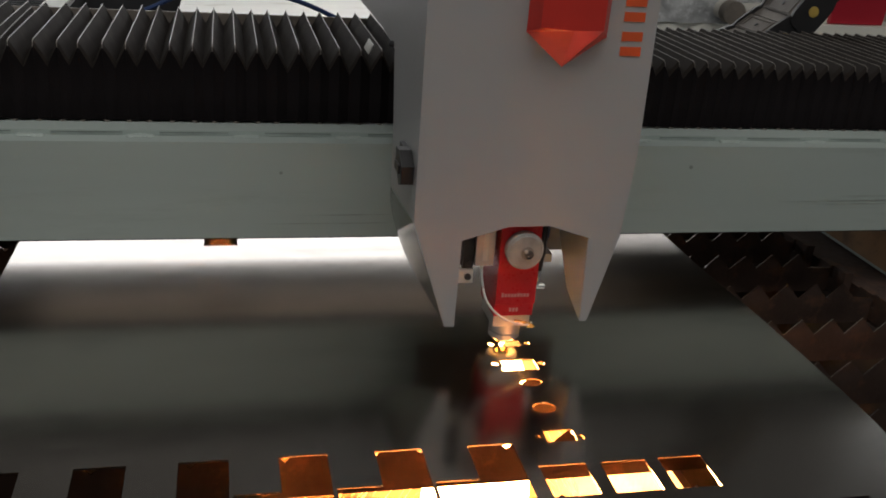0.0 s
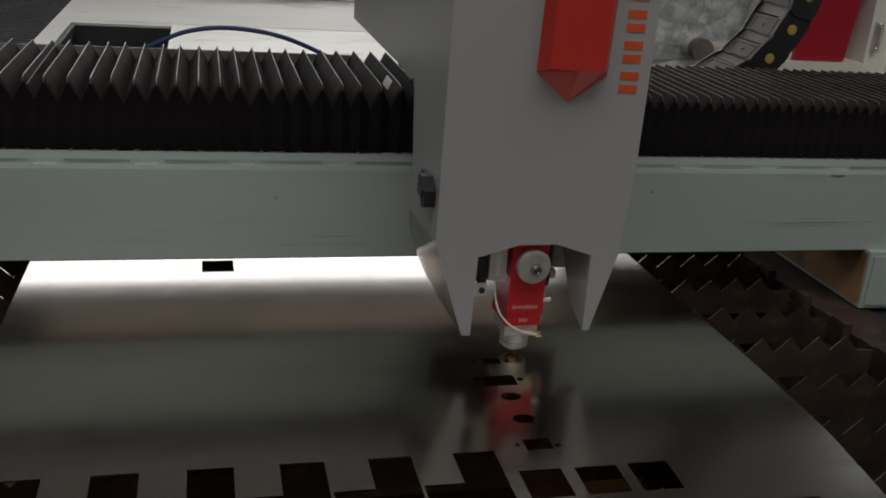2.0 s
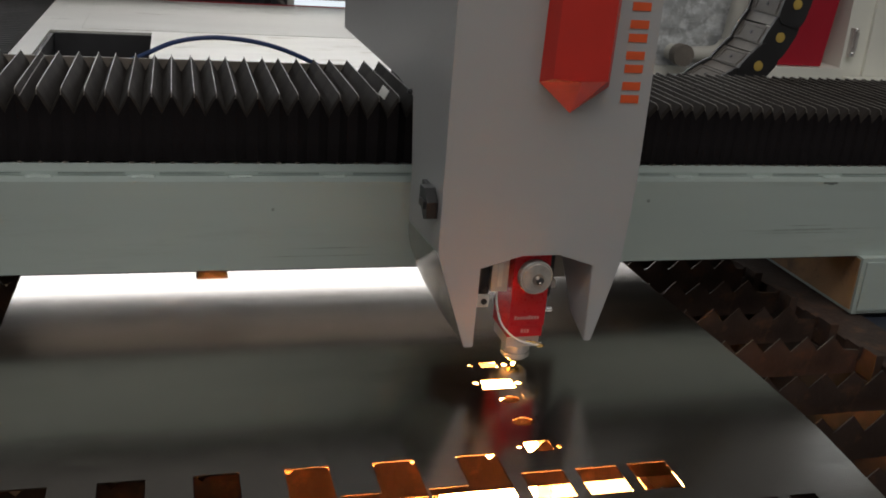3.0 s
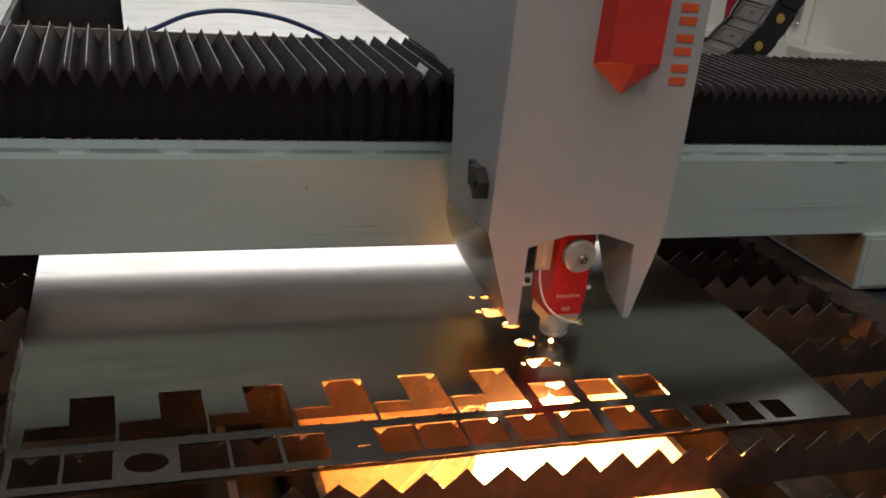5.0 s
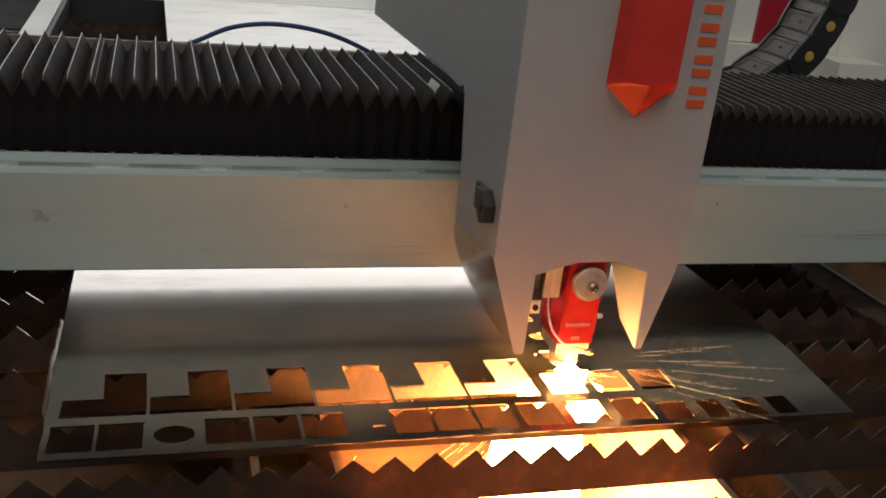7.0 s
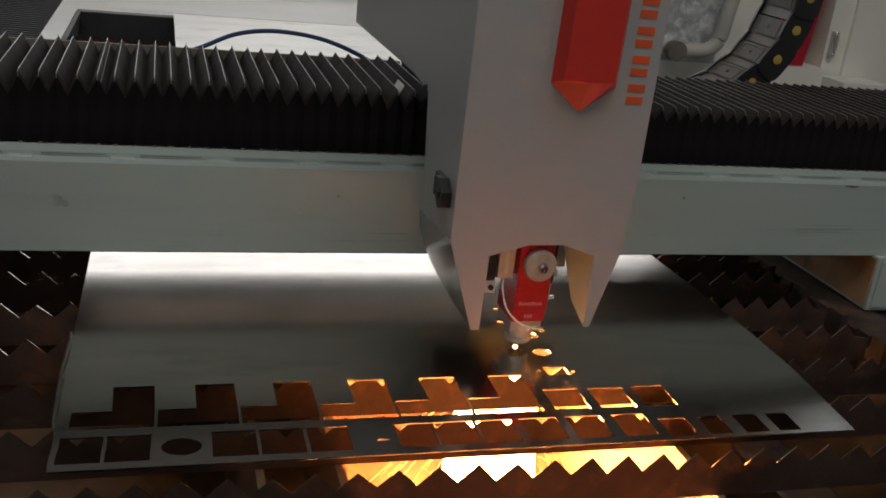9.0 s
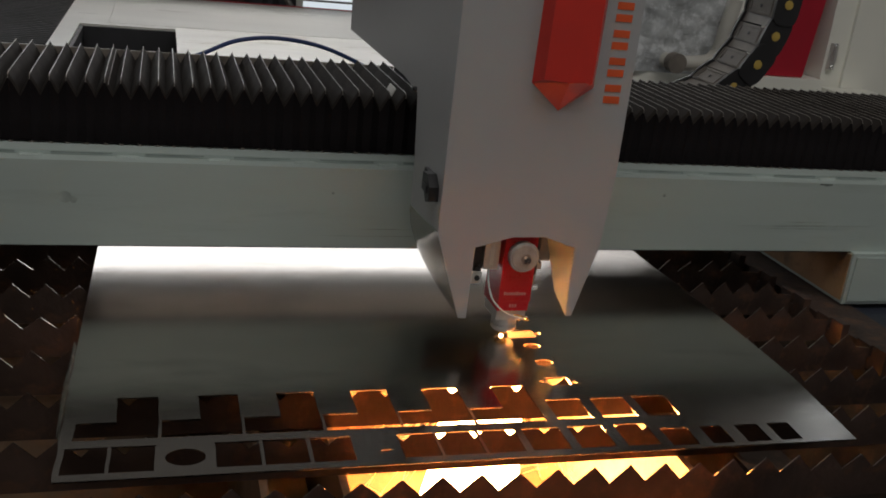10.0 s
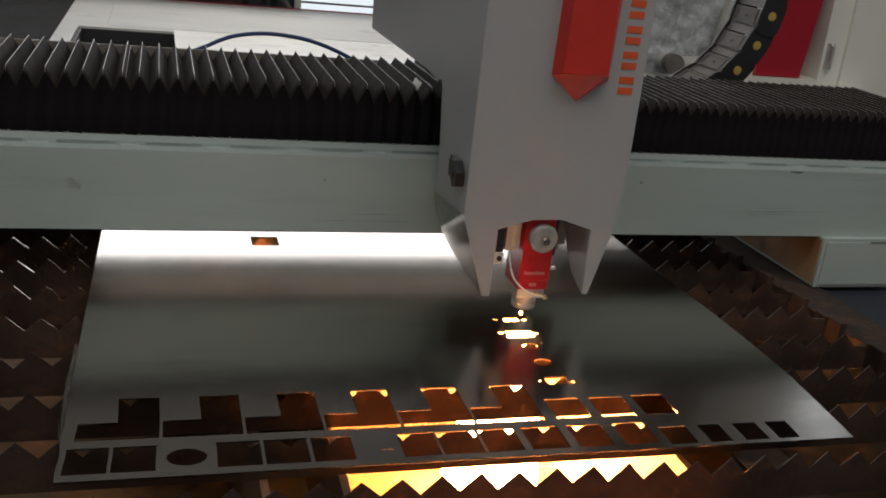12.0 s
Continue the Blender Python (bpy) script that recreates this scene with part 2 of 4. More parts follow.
thing("wall_north", boxes((-9.2, 9.2, 14, 14.2, 0, 2.3), (-9.2, 9.2, 14, 14.2, 6.9, 7.6), (-9.2, -8.6, 14, 14.2, 2.3, 6.9), (8.6, 9.2, 14, 14.2, 2.3, 6.9)), M_WALL, "pale end wall with tall windows", "wall", kind="structure")
win = empty("window_1", "tall band of bright workshop windows", "window", kind="structure")
for i in range(9):
    x = -8.6 + i * 2.15
    part("mullion", boxes((x - 0.04, x + 0.04, 14.02, 14.12, 2.3, 6.9)), M_WALL, win)

side_win = empty("window_2", "small high side window bright with daylight", "window", kind="structure")
part("pane", boxes((9.10, 9.12, 8.7, 9.9, 5.7, 7.1)), M_SKYPANE, side_win)
part("mullion", boxes((9.06, 9.0995, 9.27, 9.33, 5.7, 7.1)), M_WALL, side_win)

# ---- the cutting bed ----
BED_TOP = Z0 - 0.05
bed = empty("cutting_bed", "long pale welded steel bed of a laser cutting machine", "machine bed")
part("side_wall", boxes((-1.32, -1.20, -0.9, 3.3, 0.0, BED_TOP - 0.03)), M_NAVY, bed, "dark painted side of the bed")
part("side_wall", boxes((1.125, 1.268, -0.9, 3.3, 0.0, BED_TOP - 0.01)), M_SLAT, bed, "dark painted side of the bed")
part("guide_ledge", boxes((1.269, 1.9, -0.9, 3.3, Z0 - 0.16, Z0 - 0.07)), M_NAVY, bed, "dark ledge beside the slats")
part("guide_ledge", boxes((-1.75, -1.321, -0.9, 3.3, Z0 - 0.16, Z0 - 0.07)), M_NAVY, bed, "dark ledge beside the slats")
part("bed_floor", boxes((-1.199, 1.124, 1.95, 3.34, 0.2, 0.26)), M_DARK, bed)
part("front_wall", boxes((-1.199, 1.124, -0.9, -0.84, 0.0, Z0 - 0.12)), M_NAVY, bed)

# scrap trays under the slats
def tray(x0, x1, lean0, lean1, rim0, rim1, deep, mat, label):
    t = empty("scrap_tray", label, "scrap tray", "scrap trays under the slats")
    zb = Z0 - deep
    for x, lean, s, zt in ((x0, lean0, 1, Z0 - rim0), (x1, lean1, -1, Z0 - rim1)):
        bm = bmesh.new()
        prism(bm, [(x, zt), (x + s * lean, zb), (x + s * (lean - 0.015), zb), (x - s * 0.015, zt)], "y", -0.8, 1.9)
        part("tray_wall", bm, mat, t)
    part("tray_floor", boxes((x0 + lean0 - 0.015, x1 - lean1 + 0.015, -0.8, 1.9, zb - 0.01, zb)), mat, t)
    bm = bmesh.new()
    prism(bm, [(0.95, Z0 - 0.106), (0.75, zb), (0.77, zb), (0.97, Z0 - 0.106)], "x", x0, x1)
    part("tray_back", bm, mat, t)
    return t


tray(-0.309, 0.376, 0.02, 0.03, 0.104, 0.104, 0.52, M_TRAY, "scorched steel scrap tray glowing under the cut")
tray(-1.17, -0.469, 0.02, 0.02, 0.145, 0.104, 0.40, M_TRAY, "dark scorched steel scrap tray")
tray(0.52, 1.10, 0.02, 0.06, 0.104, 0.106, 0.44, M_TRAY_SHADE, "steel scrap tray with shade in its dark colour")
# channels between the trays
part("slat_channel", boxes((-0.453, -0.325, -0.82, 1.9, Z0 - 0.50, Z0 - 0.34)), M_DARK, bed)
part("slat_channel", boxes((0.392, 0.504, -0.82, 1.9, Z0 - 0.50, Z0 - 0.34)), M_DARK, bed)


# toothed slats, each a blade of its own
TOOTH, SLAT_STEP = 0.0705, 0.172
slat_phase = {-1: 0.012, 0: 0.0, 1: 0.008}


def slat_mesh(phase, bent, x0):
    bm = bmesh.new()
    x1 = 1.095
    k = math.ceil((x0 - phase) / TOOTH)
    pts = [(x0, -0.03)]
    x = phase + k * TOOTH
    while x + TOOTH / 2 < x1:
        dip = -0.006 * random.random() if random.random() < 0.3 else 0.0
        pts += [(x, dip - 0.002), (x + 0.0012, dip - 0.002), (x + TOOTH / 2, -0.0345 - 0.003 * random.random())]
        x += TOOTH
    pts += [(x1, -0.04)]
    lo = [(p[0], -0.10) for p in pts]
    front = [bm.verts.new((p[0], -0.0015 + bent * math.sin(3 * p[0]), p[1])) for p in pts]
    fbot = [bm.verts.new((p[0], -0.0015 + bent * math.sin(3 * p[0]), p[1])) for p in lo]
    back = [bm.verts.new((p[0], 0.0015 + bent * math.sin(3 * p[0]), p[1])) for p in pts]
    bbot = [bm.verts.new((p[0], 0.0015 + bent * math.sin(3 * p[0]), p[1])) for p in lo]
    for i in range(len(pts) - 1):
        for a, b in ((front, fbot), (bbot, back), (back, front), (fbot, bbot)):
            bm.faces.new((a[i], b[i], b[i + 1], a[i + 1])).material_index = int(a is back)
    return bm


for k in range(-2, 25):
    random.seed(100 + k)
    ob = thing("support_slat", slat_mesh(-0.249 + slat_phase.get(k, 0.07 * random.random()), 0.002 * random.random(), -1.16 if k < 18 else -1.065), M_SLAT,
               "rusty brown saw-toothed steel support slat", "slat", "support slats of the bed")
    ob.data.materials.append(M_EDGE)
    ob.location = (0, -0.302 + SLAT_STEP * k, Z0 - 0.0035)

# slat holders along the right and left rims
for i in range(16):
    for x in (1.10, -1.19):
        y = -0.302 + SLAT_STEP * (i - 1)
        bm = boxes((x, x + 0.022, y - 0.055, y - 0.006, Z0 - 0.10, Z0 - 0.034), (x, x + 0.022, y + 0.006, y + 0.055, Z0 - 0.10, Z0 - 0.040), (x, x + 0.022, y - 0.006, y + 0.006, Z0 - 0.10, Z0 - 0.07))
        part("slat_holder", bm, M_SLAT, bed)

# ---- the sheet with its cut-outs ----
holes = []
for k in range(6):
    x = (k - 5) * 0.143
    holes += [(x, x + 0.0715, -0.0855, 0.0), (x - 0.066, x + 0.0715, -0.1435, -0.0855)]
holes += [(0.096, 0.169, -0.141, -0.063), (0.192, 0.266, -0.141, -0.064), (0.287, 0.358, -0.141, -0.062)]
for a, b in ((-0.793, -0.725), (-0.719, -0.645), (-0.551, -0.476), (-0.470, -0.395), (-0.388, -0.316), (-0.231, -0.163), (-0.158, -0.082), (-0.076, -0.006),
             (0.009, 0.084), (0.103, 0.174), (0.198, 0.266)):
    holes.append((a, b, -0.245, -0.167))
for a, b in ((0.288, 0.346), (0.374, 0.422), (0.452, 0.505), (0.528, 0.577)):
    holes.append((a, b, -0.253, -0.190))
holes += [(0.130, 0.178, -0.004, 0.030), (0.117, 0.183, 0.222, 0.262), (0.139, 0.175, 0.311, 0.332), (-0.407, -0.334, 0.822, 0.893)]
rounds = [(-0.258, -0.218, 0.012, 0.003), (-0.5995, -0.2087, 0.033, 0.026), (0.155, 0.097, 0.020, 0.016), (0.156, 0.179, 0.020, 0.014), (0.189, 0.006, 0.006, 0.006), (0.119, 0.014, 0.005, 0.005),
          (0.194, 0.243, 0.007, 0.007), (0.110, 0.250, 0.007, 0.007), (0.121, 0.322, 0.006, 0.006), (0.190, 0.320, 0.006, 0.006)]
SH_X0, SH_X1, SH_Y0, SH_Y1 = -0.803, 0.70, -0.264, 1.30
rects = [(cx - rx * 1.5, cx + rx * 1.5, cy - ry * 1.5, cy + ry * 1.5) for cx, cy, rx, ry in rounds]
gx = sorted({SH_X0, SH_X1, *[round(v, 4) for h in holes + rects for v in h[:2]], *[round(SH_X0 + 0.1 * i, 4) for i in range(1, 15)]})
gy = sorted({SH_Y0, SH_Y1, *[round(v, 4) for h in holes + rects for v in h[2:]], *[round(0.4 + 0.1 * i, 4) for i in range(9)]})


def inside(px, py, rs):
    return any(a < px < b and c < py < d for a, b, c, d in rs)


def edge_shift(px, py):
    """The sheet's edges are not quite straight: the right one bows, the left one is a torn offcut."""
    u = (px - SH_X0) / (SH_X1 - SH_X0)
    bow = 0.014 * math.sin(math.pi * min(1, max(0, (py + 0.264) / 0.95))) - 0.018 * max(0, -py - 0.0) / 0.264
    left = 0.012 * max(0, py) + 0.0015 * math.sin(py * 60) * (py < 0.15)
    return px + bow * u ** 6 + left * (1 - u) ** 6


sheet_bm = bmesh.new()
grid = {}


def sheet_vert(px, py):
    key = (round(px, 5), round(py, 5))
    if key not in grid:
        grid[key] = sheet_bm.verts.new((edge_shift(px, py), py, 0))
    return grid[key]


for x0, x1 in zip(gx, gx[1:]):
    for y0, y1 in zip(gy, gy[1:]):
        if not inside((x0 + x1) / 2, (y0 + y1) / 2, holes + rects):
            sheet_bm.faces.new([sheet_vert(*p) for p in ((x0, y0), (x1, y0), (x1, y1), (x0, y1))])
for (cx, cy, rx, ry), (a, b, c, d) in zip(rounds, rects):
    rim = [v for v in gx if a <= v <= b]
    rim_y = [v for v in gy if c <= v <= d]
    outer = [(v, c) for v in rim] + [(b, v) for v in rim_y[1:]] + [(v, d) for v in rim[::-1][1:]] + [(a, v) for v in rim_y[::-1][1:-1]]
    ov = [sheet_vert(*p) for p in outer]
    n_in = 24
    iv = [sheet_bm.verts.new((cx + rx * math.cos(2 * math.pi * i / n_in), cy + ry * math.sin(2 * math.pi * i / n_in), 0)) for i in range(n_in)]
    ring_edges = [sheet_bm.edges.get((ov[i], ov[(i + 1) % len(ov)])) or sheet_bm.edges.new((ov[i], ov[(i + 1) % len(ov)])) for i in range(len(ov))]
    ring_edges += [sheet_bm.edges.new((iv[i], iv[(i + 1) % n_in])) for i in range(n_in)]
    bmesh.ops.triangle_fill(sheet_bm, edges=ring_edges, use_beauty=True)
    for f in [f for f in sheet_bm.faces if all(v in iv for v in f.verts)]:
        sheet_bm.faces.remove(f)
bmesh.ops.recalc_face_normals(sheet_bm, faces=sheet_bm.faces[:])
for f in sheet_bm.faces:
    if f.normal.z < 0:
        f.normal_flip()
low = bmesh.ops.extrude_face_region(sheet_bm, geom=sheet_bm.faces[:])
bmesh.ops.translate(sheet_bm, verts=[v for v in low["geom"] if isinstance(v, bmesh.types.BMVert)], vec=(0, 0, -0.003))
sheet = thing("metal_sheet", sheet_bm, M_SHEET, "thin brushed steel sheet with rows of cut-out squares", "metal sheet")
sheet.location = (0, 0, Z0)

lip = bmesh.new()
lip_rows = []
for i in range(24):
    y = -0.14 + i * 0.0155
    w = 0.003 + 0.005 * abs(math.sin(i * 1.9)) * (1 - abs(i - 12) / 14)
    x = -0.8035 + 0.012 * max(0, y)
    lip_rows.append([lip.verts.new((x, y, 0.0006)), lip.verts.new((x - w * 0.7, y, 0.004 + 0.004 * math.sin(i * 2.3) ** 2)), lip.verts.new((x - w, y, 0.011 + 0.006 * math.sin(i * 1.1) ** 2))])
for p, q in zip(lip_rows, lip_rows[1:]):
    for i in range(2):
        lip.faces.new((p[i], p[i + 1], q[i + 1], q[i]))
bmesh.ops.solidify(lip, geom=lip.faces[:], thickness=0.0012)
part("curled_edge", lip, M_SATIN, sheet, "bright curled burr along the edge", smooth=True)

# ---- the gantry ----
gantry = empty("gantry", "pale grey-green painted steel gantry beam across the bed", "gantry")
G = Z0
part("beam", boxes((-1.62, 1.62, 0, 0.34, G + 0.099, G + 0.296)), M_BEAM, gantry, smooth=True, bevel=0.006)
part("underside_plate", boxes((-1.6, 1.6, 0.030, 0.190, G + 0.0955, G + 0.0985)), M_PRIMER, gantry, "bare tan-grey metal underside")
# the shade under the beam's front edge, put in as a dark strip
part("underside_shade", boxes((-1.6, 1.6, 0.006, 0.0295, G + 0.0945, G + 0.0985)), M_DARK, gantry, "dark strip for the shade under the beam's edge")
# flat rear strip, a little darker than the plate before it
part("underside_rear_strip", boxes((-1.6, 1.6, 0.1905, 0.334, G + 0.0950, G + 0.0985)), M_REAR_STRIP, gantry, "darker rear strip under the beam")
part("rail_strip", boxes((-1.55, 1.55, 0.045, 0.105, G + 0.2965, G + 0.306)), M_BEAM, gantry, bevel=0.0015)
for i in range(15):
    x = -1.5 + i * 0.205 + 0.01 * math.sin(i * 7)
    part("slot", boxes((x, x + 0.13, 0.0435, 0.0445, G + 0.2972, G + 0.3035)), M_SLOT, gantry)
    part("slot_gap", boxes((x, x + 0.13, 0.0428, 0.0434, G + 0.3022, G + 0.3032)), M_SEAM, gantry)
    bm = bmesh.new()
    for j in range(5):
        lathe(bm, [(0.001, 0), (0.010, 0.001), (0.007, 0.004), (0.001, 0.005)], (x + 0.145 + j * 0.009, 0.036 + 0.002 * math.sin(j * 5 + i), G + 0.2958), seg=8)
    part("weld_bead", bm, M_BEAM, gantry, smooth=True)
for z, x0, x1 in ((0.164, 0.90, 1.22), (0.171, 0.84, 1.16), (0.1735, 0.96, 1.30), (0.183, 0.99, 1.14), (0.128, -0.30, 0.02), (0.146, -0.22, -0.02)):
    bm = bmesh.new()
    prism(bm, [(x0, G + z), ((x0 + x1) / 2, G + z - 0.0012), (x1, G + z + 0.0006), ((x0 + x1) / 2, G + z + 0.0012)], "y", -0.0004, 0.001)
    part("scuff", bm, M_SCUFF, gantry)
for x0, x1, z, h in ((1.085, 1.125, 0.2925, 0.0022), (1.10, 1.115, 0.2895, 0.0014), (1.395, 1.50, 0.089, 0.0016)):
    y0 = -0.0256 if z < 0.1 else -0.0004
    part("rubbed_mark", boxes((x0, x1, y0, y0 + 0.0007, G + z - h, G + z + h)), M_SEAM, gantry, "dark rubbed mark")
for x, z, r in ((-0.845, 0.212, 0.015), (-0.828, 0.206, 0.009), (-0.25, 0.235, 0.004), (0.62, 0.25, 0.005)):
    bm = bmesh.new()
    lathe(bm, [(r, 0.001), (r * 0.9, -0.0004), (r * 0.2, -0.0005)], (x, 0, G + z), "y", 14)
    part("smudge", bm, M_SCUFF, gantry, smooth=True)
for s in (1, -1):
    x0, x1 = sorted((s * 1.235, s * 1.55))
    part("end_block", boxes((x0, x1, -0.02, 0.62, G - 0.055, G + 0.0985)), M_BEAM, gantry, smooth=True, bevel=0.006)
    xf = 1.2345 * s
    # the jet's orange light on this face is put in its colour
    part("inner_face", boxes((min(xf, xf - s * 0.004), max(xf, xf - s * 0.004), -0.012, 0.60, G - 0.045, G + 0.093)), M_SPARKLIT, gantry, "brownish inner face with orange spark light in its colour")
    part("end_cap", boxes((x0 + 0.012, x1 - 0.012, -0.0245, -0.0205, G - 0.045, G + 0.088)), M_BEAM, gantry)


# ---- folding bellows ----
M_RIDGE = material("ridge_trim", (0.20, 0.18, 0.16), 0.4, vary=0.35, scale=20, bump=0.1)
BACK = 0.56


def fold_mesh(half, deep, lean, top):
    """One fold with its ridge over the origin; its legs reach past the valleys under the next folds."""
    bm = bmesh.new()
    rows = []
    for x, ins in ((-half, deep), (-half * 0.5 + lean, deep * 0.5), (0, 0.0), (half * 0.5 + lean, deep * 0.5), (half, deep)):
        y0, y1, zt, zb, rise = 0.108 + ins * 0.24, BACK - ins * 0.1, top - ins, G + 0.307, ins * 0.12
        rows.append([bm.verts.new(p) for p in ((x, y0, zb), (x, y0, zt - 0.008), (x, y0 + 0.008, zt), (x, (y0 + y1) / 2, zt + rise), (x, y1, zt + rise), (x, y1, zb))])
    for p, q in zip(rows, rows[1:]):
        for i in range(5):
            # upper faces get the lighter cloth: daylight from behind is in its colour
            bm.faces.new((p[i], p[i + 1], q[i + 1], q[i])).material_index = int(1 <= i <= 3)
    me = mesh_of("fold", bm, M_BELLOWS)
    me.materials.append(M_FOLD_TOP)
    return me


def fold_trim(top, r):
    """The stiff ridge, the seam down the front and the clip at the foot of a fold."""
    ridge_bm, edge_bm = bmesh.new(), bmesh.new()
    tube(ridge_bm, [(0, 0.1072, top - 0.011), (0, 0.110, top - 0.0025), (0, 0.118, top + 0.0012), (0, 0.335, top + 0.0016), (0, BACK, top + 0.0012)], r, 5)
    tube(edge_bm, [(0, 0.1072, G + 0.3085), (0.001, 0.1068, G + 0.38), (0, 0.1072, top - 0.014)], 0.0010, 5)
    return (("ridge", mesh_of("ridge", ridge_bm, M_RIDGE)), ("front_edge", mesh_of("front_edge", edge_bm, M_BELLOWS)),
            ("foot_tab", mesh_of("foot_tab", boxes((-0.004, 0.005, 0.1015, 0.1065, G + 0.3065, G + 0.3085)), M_RIDGE)))


def bellows(count, meshes, trim, label):
    """Folds that slide along the beam one by one; returns the thing and its folds."""
    owner = empty("bellows", label, "bellows", "beam bellows")
    folds = []
    for i in range(count):
        fold = new("fold", meshes[i % len(meshes)])
        fold.parent = owner
        for name, me in trim:
            new(name, me).parent = fold
        folds.append(fold)
    return owner, folds


LEFT_TOP, RIGHT_TOP = G + 0.459, G + 0.4535
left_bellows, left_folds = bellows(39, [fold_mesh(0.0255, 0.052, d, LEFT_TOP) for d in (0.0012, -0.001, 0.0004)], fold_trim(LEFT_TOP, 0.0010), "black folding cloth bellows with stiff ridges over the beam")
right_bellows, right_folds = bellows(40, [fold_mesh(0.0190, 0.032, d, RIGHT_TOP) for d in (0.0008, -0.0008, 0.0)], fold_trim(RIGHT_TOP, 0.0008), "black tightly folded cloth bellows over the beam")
part("back_strip", boxes((-1.589, 0.0, 0.5615, 0.570, G + 0.307, G + 0.447)), M_TAN, left_bellows, "pale strip behind the folds")
bm = bmesh.new()
prism(bm, [(-0.014, G + 0.4322), (-0.004, G + 0.4531), (-0.0053, G + 0.4538), (-0.0153, G + 0.4329)], "y", 0.20, 0.27)
part("label_tag", bm, M_WHITE, left_folds[37], "small worn paper tag")
# the second ridge line of the stitched fold
bm = bmesh.new()
tube(bm, [(0.007, 0.112, G + 0.4435), (0.007, 0.335, G + 0.4475), (0.007, BACK, G + 0.449)], 0.0010, 5)
part("seam", bm, M_RIDGE, left_folds[19])

# ---- the carriage with its cover ----
carriage = empty("carriage", "tall pale grey sheet-metal cover of the cutting carriage", "machine carriage")
TOP = G + 1.02
L, R, F = -0.024, 0.357, -0.354
outline = [(L, G + 0.262), (0.041, G + 0.0685), (0.059, G + 0.068), (0.0605, G + 0.231), (0.142, G + 0.2553), (0.215, G + 0.2563), (0.289, G + 0.2325), (0.292, G + 0.0712),
           (0.305, G + 0.0708), (0.3465, G + 0.236), (R, G + 0.40), (R, TOP), (L, TOP)]
bm = bmesh.new()
prism(bm, outline, "y", F, F + 0.003)
part("front_panel", bm, M_COVER, carriage, bevel=0.0008)
side = [(F + 0.0035, G + 0.264), (-0.11, G + 0.246), (-0.105, G + 0.36), (-0.075, G + 0.50), (0.07, G + 0.512), (0.80, G + 0.512), (0.84, TOP), (F + 0.0035, TOP)]
for x in (L, R - 0.003):
    bm = bmesh.new()
    prism(bm, side if x == L else [(p, max(q, G + 0.40)) if i == 0 else (p, q) for i, p_q in enumerate(side) for p, q in [p_q]], "x", x, x + 0.003)
    part("side_panel", bm, M_COVER, carriage, bevel=0.0008)
part("top_panel", boxes((L, R, F, 0.85, TOP + 0.0005, TOP + 0.004)), M_COVER, carriage)


def flange(corners, thick):
    """A folded strip: four corners, thickened along x."""
    bm = bmesh.new()
    a = [bm.verts.new(p) for p in corners]
    b = [bm.verts.new((p[0] + thick, p[1], p[2])) for p in corners]
    n = len(a)
    bm.faces.new(a)
    bm.faces.new(b[::-1])
    for i in range(n):
        bm.faces.new((a[i], b[i], b[(i + 1) % n], a[(i + 1) % n]))
    return bm


FB = F + 0.0035
def tapered_flange(top, back, belly, tip, out):
    """The bent lower side of a leg: a curved patch between the front edge and a rounded back edge."""
    top, back, belly, tip = (Vector(p) for p in (top, back, belly, tip))
    bm = bmesh.new()
    rows = []
    for i in range(15):
        t = i / 14
        p = top.lerp(tip, t)
        q = back * (1 - t) ** 2 + belly * 2 * t * (1 - t) + tip * t * t
        q = q + Vector((0, 0.004, 0.002)) * t
        rows.append([bm.verts.new(p.lerp(q, k / 6) + Vector((-out * 0.012 * math.sin(math.pi * k / 6) * math.sin(math.pi * min(1, t * 1.1 + 0.05)), 0, 0))) for k in range(7)])
    for p, q in zip(rows, rows[1:]):
        for k in range(6):
            bm.faces.new((p[k], p[k + 1], q[k + 1], q[k]))
    bmesh.ops.solidify(bm, geom=bm.faces[:], thickness=0.002)
    return bm


part("tapered_flange", tapered_flange((L, FB, G + 0.2625), (L, -0.108, G + 0.2455), (-0.030, -0.10, G + 0.155), (0.041, FB, G + 0.069), 1), M_SATIN, carriage, "bare bent metal flange", smooth=True)
part("tapered_flange", tapered_flange((0.3460, FB, G + 0.236), (0.3535, -0.108, G + 0.2455), (0.365, -0.10, G + 0.155), (0.304, FB, G + 0.0712), -1), M_SATIN, carriage, "bare bent metal flange", smooth=True)
part("inner_flange", flange([(0.058, FB, G + 0.229), (0.0563, FB, G + 0.069), (0.0565, -0.29, G + 0.105), (0.058, -0.235, G + 0.23)], 0.0025), M_COVER, carriage)
part("inner_flange", flange([(0.2885, FB, G + 0.231), (0.2915, FB, G + 0.072), (0.2905, -0.275, G + 0.10), (0.286, -0.205, G + 0.20), (0.286, -0.205, G + 0.245)], 0.0025), M_COVER, carriage)
part("back_plate", boxes((0.05, 0.345, -0.10, -0.09, G + 0.105, G + 0.9)), M_TAN, carriage)
part("slide_block", boxes((0.05, 0.345, -0.0895, 0.10, G + 0.31, G + 0.9)), M_DARK, carriage)

part("bellows_plate", boxes((0.0672, 0.072, 0.10, 0.57, G + 0.305, G + 0.474)), M_DARK, carriage)
part("bellows_mount", boxes((0.0725, 0.386, 0.112, 0.565, G + 0.308, G + 0.5115)), M_BELLOWS, carriage)

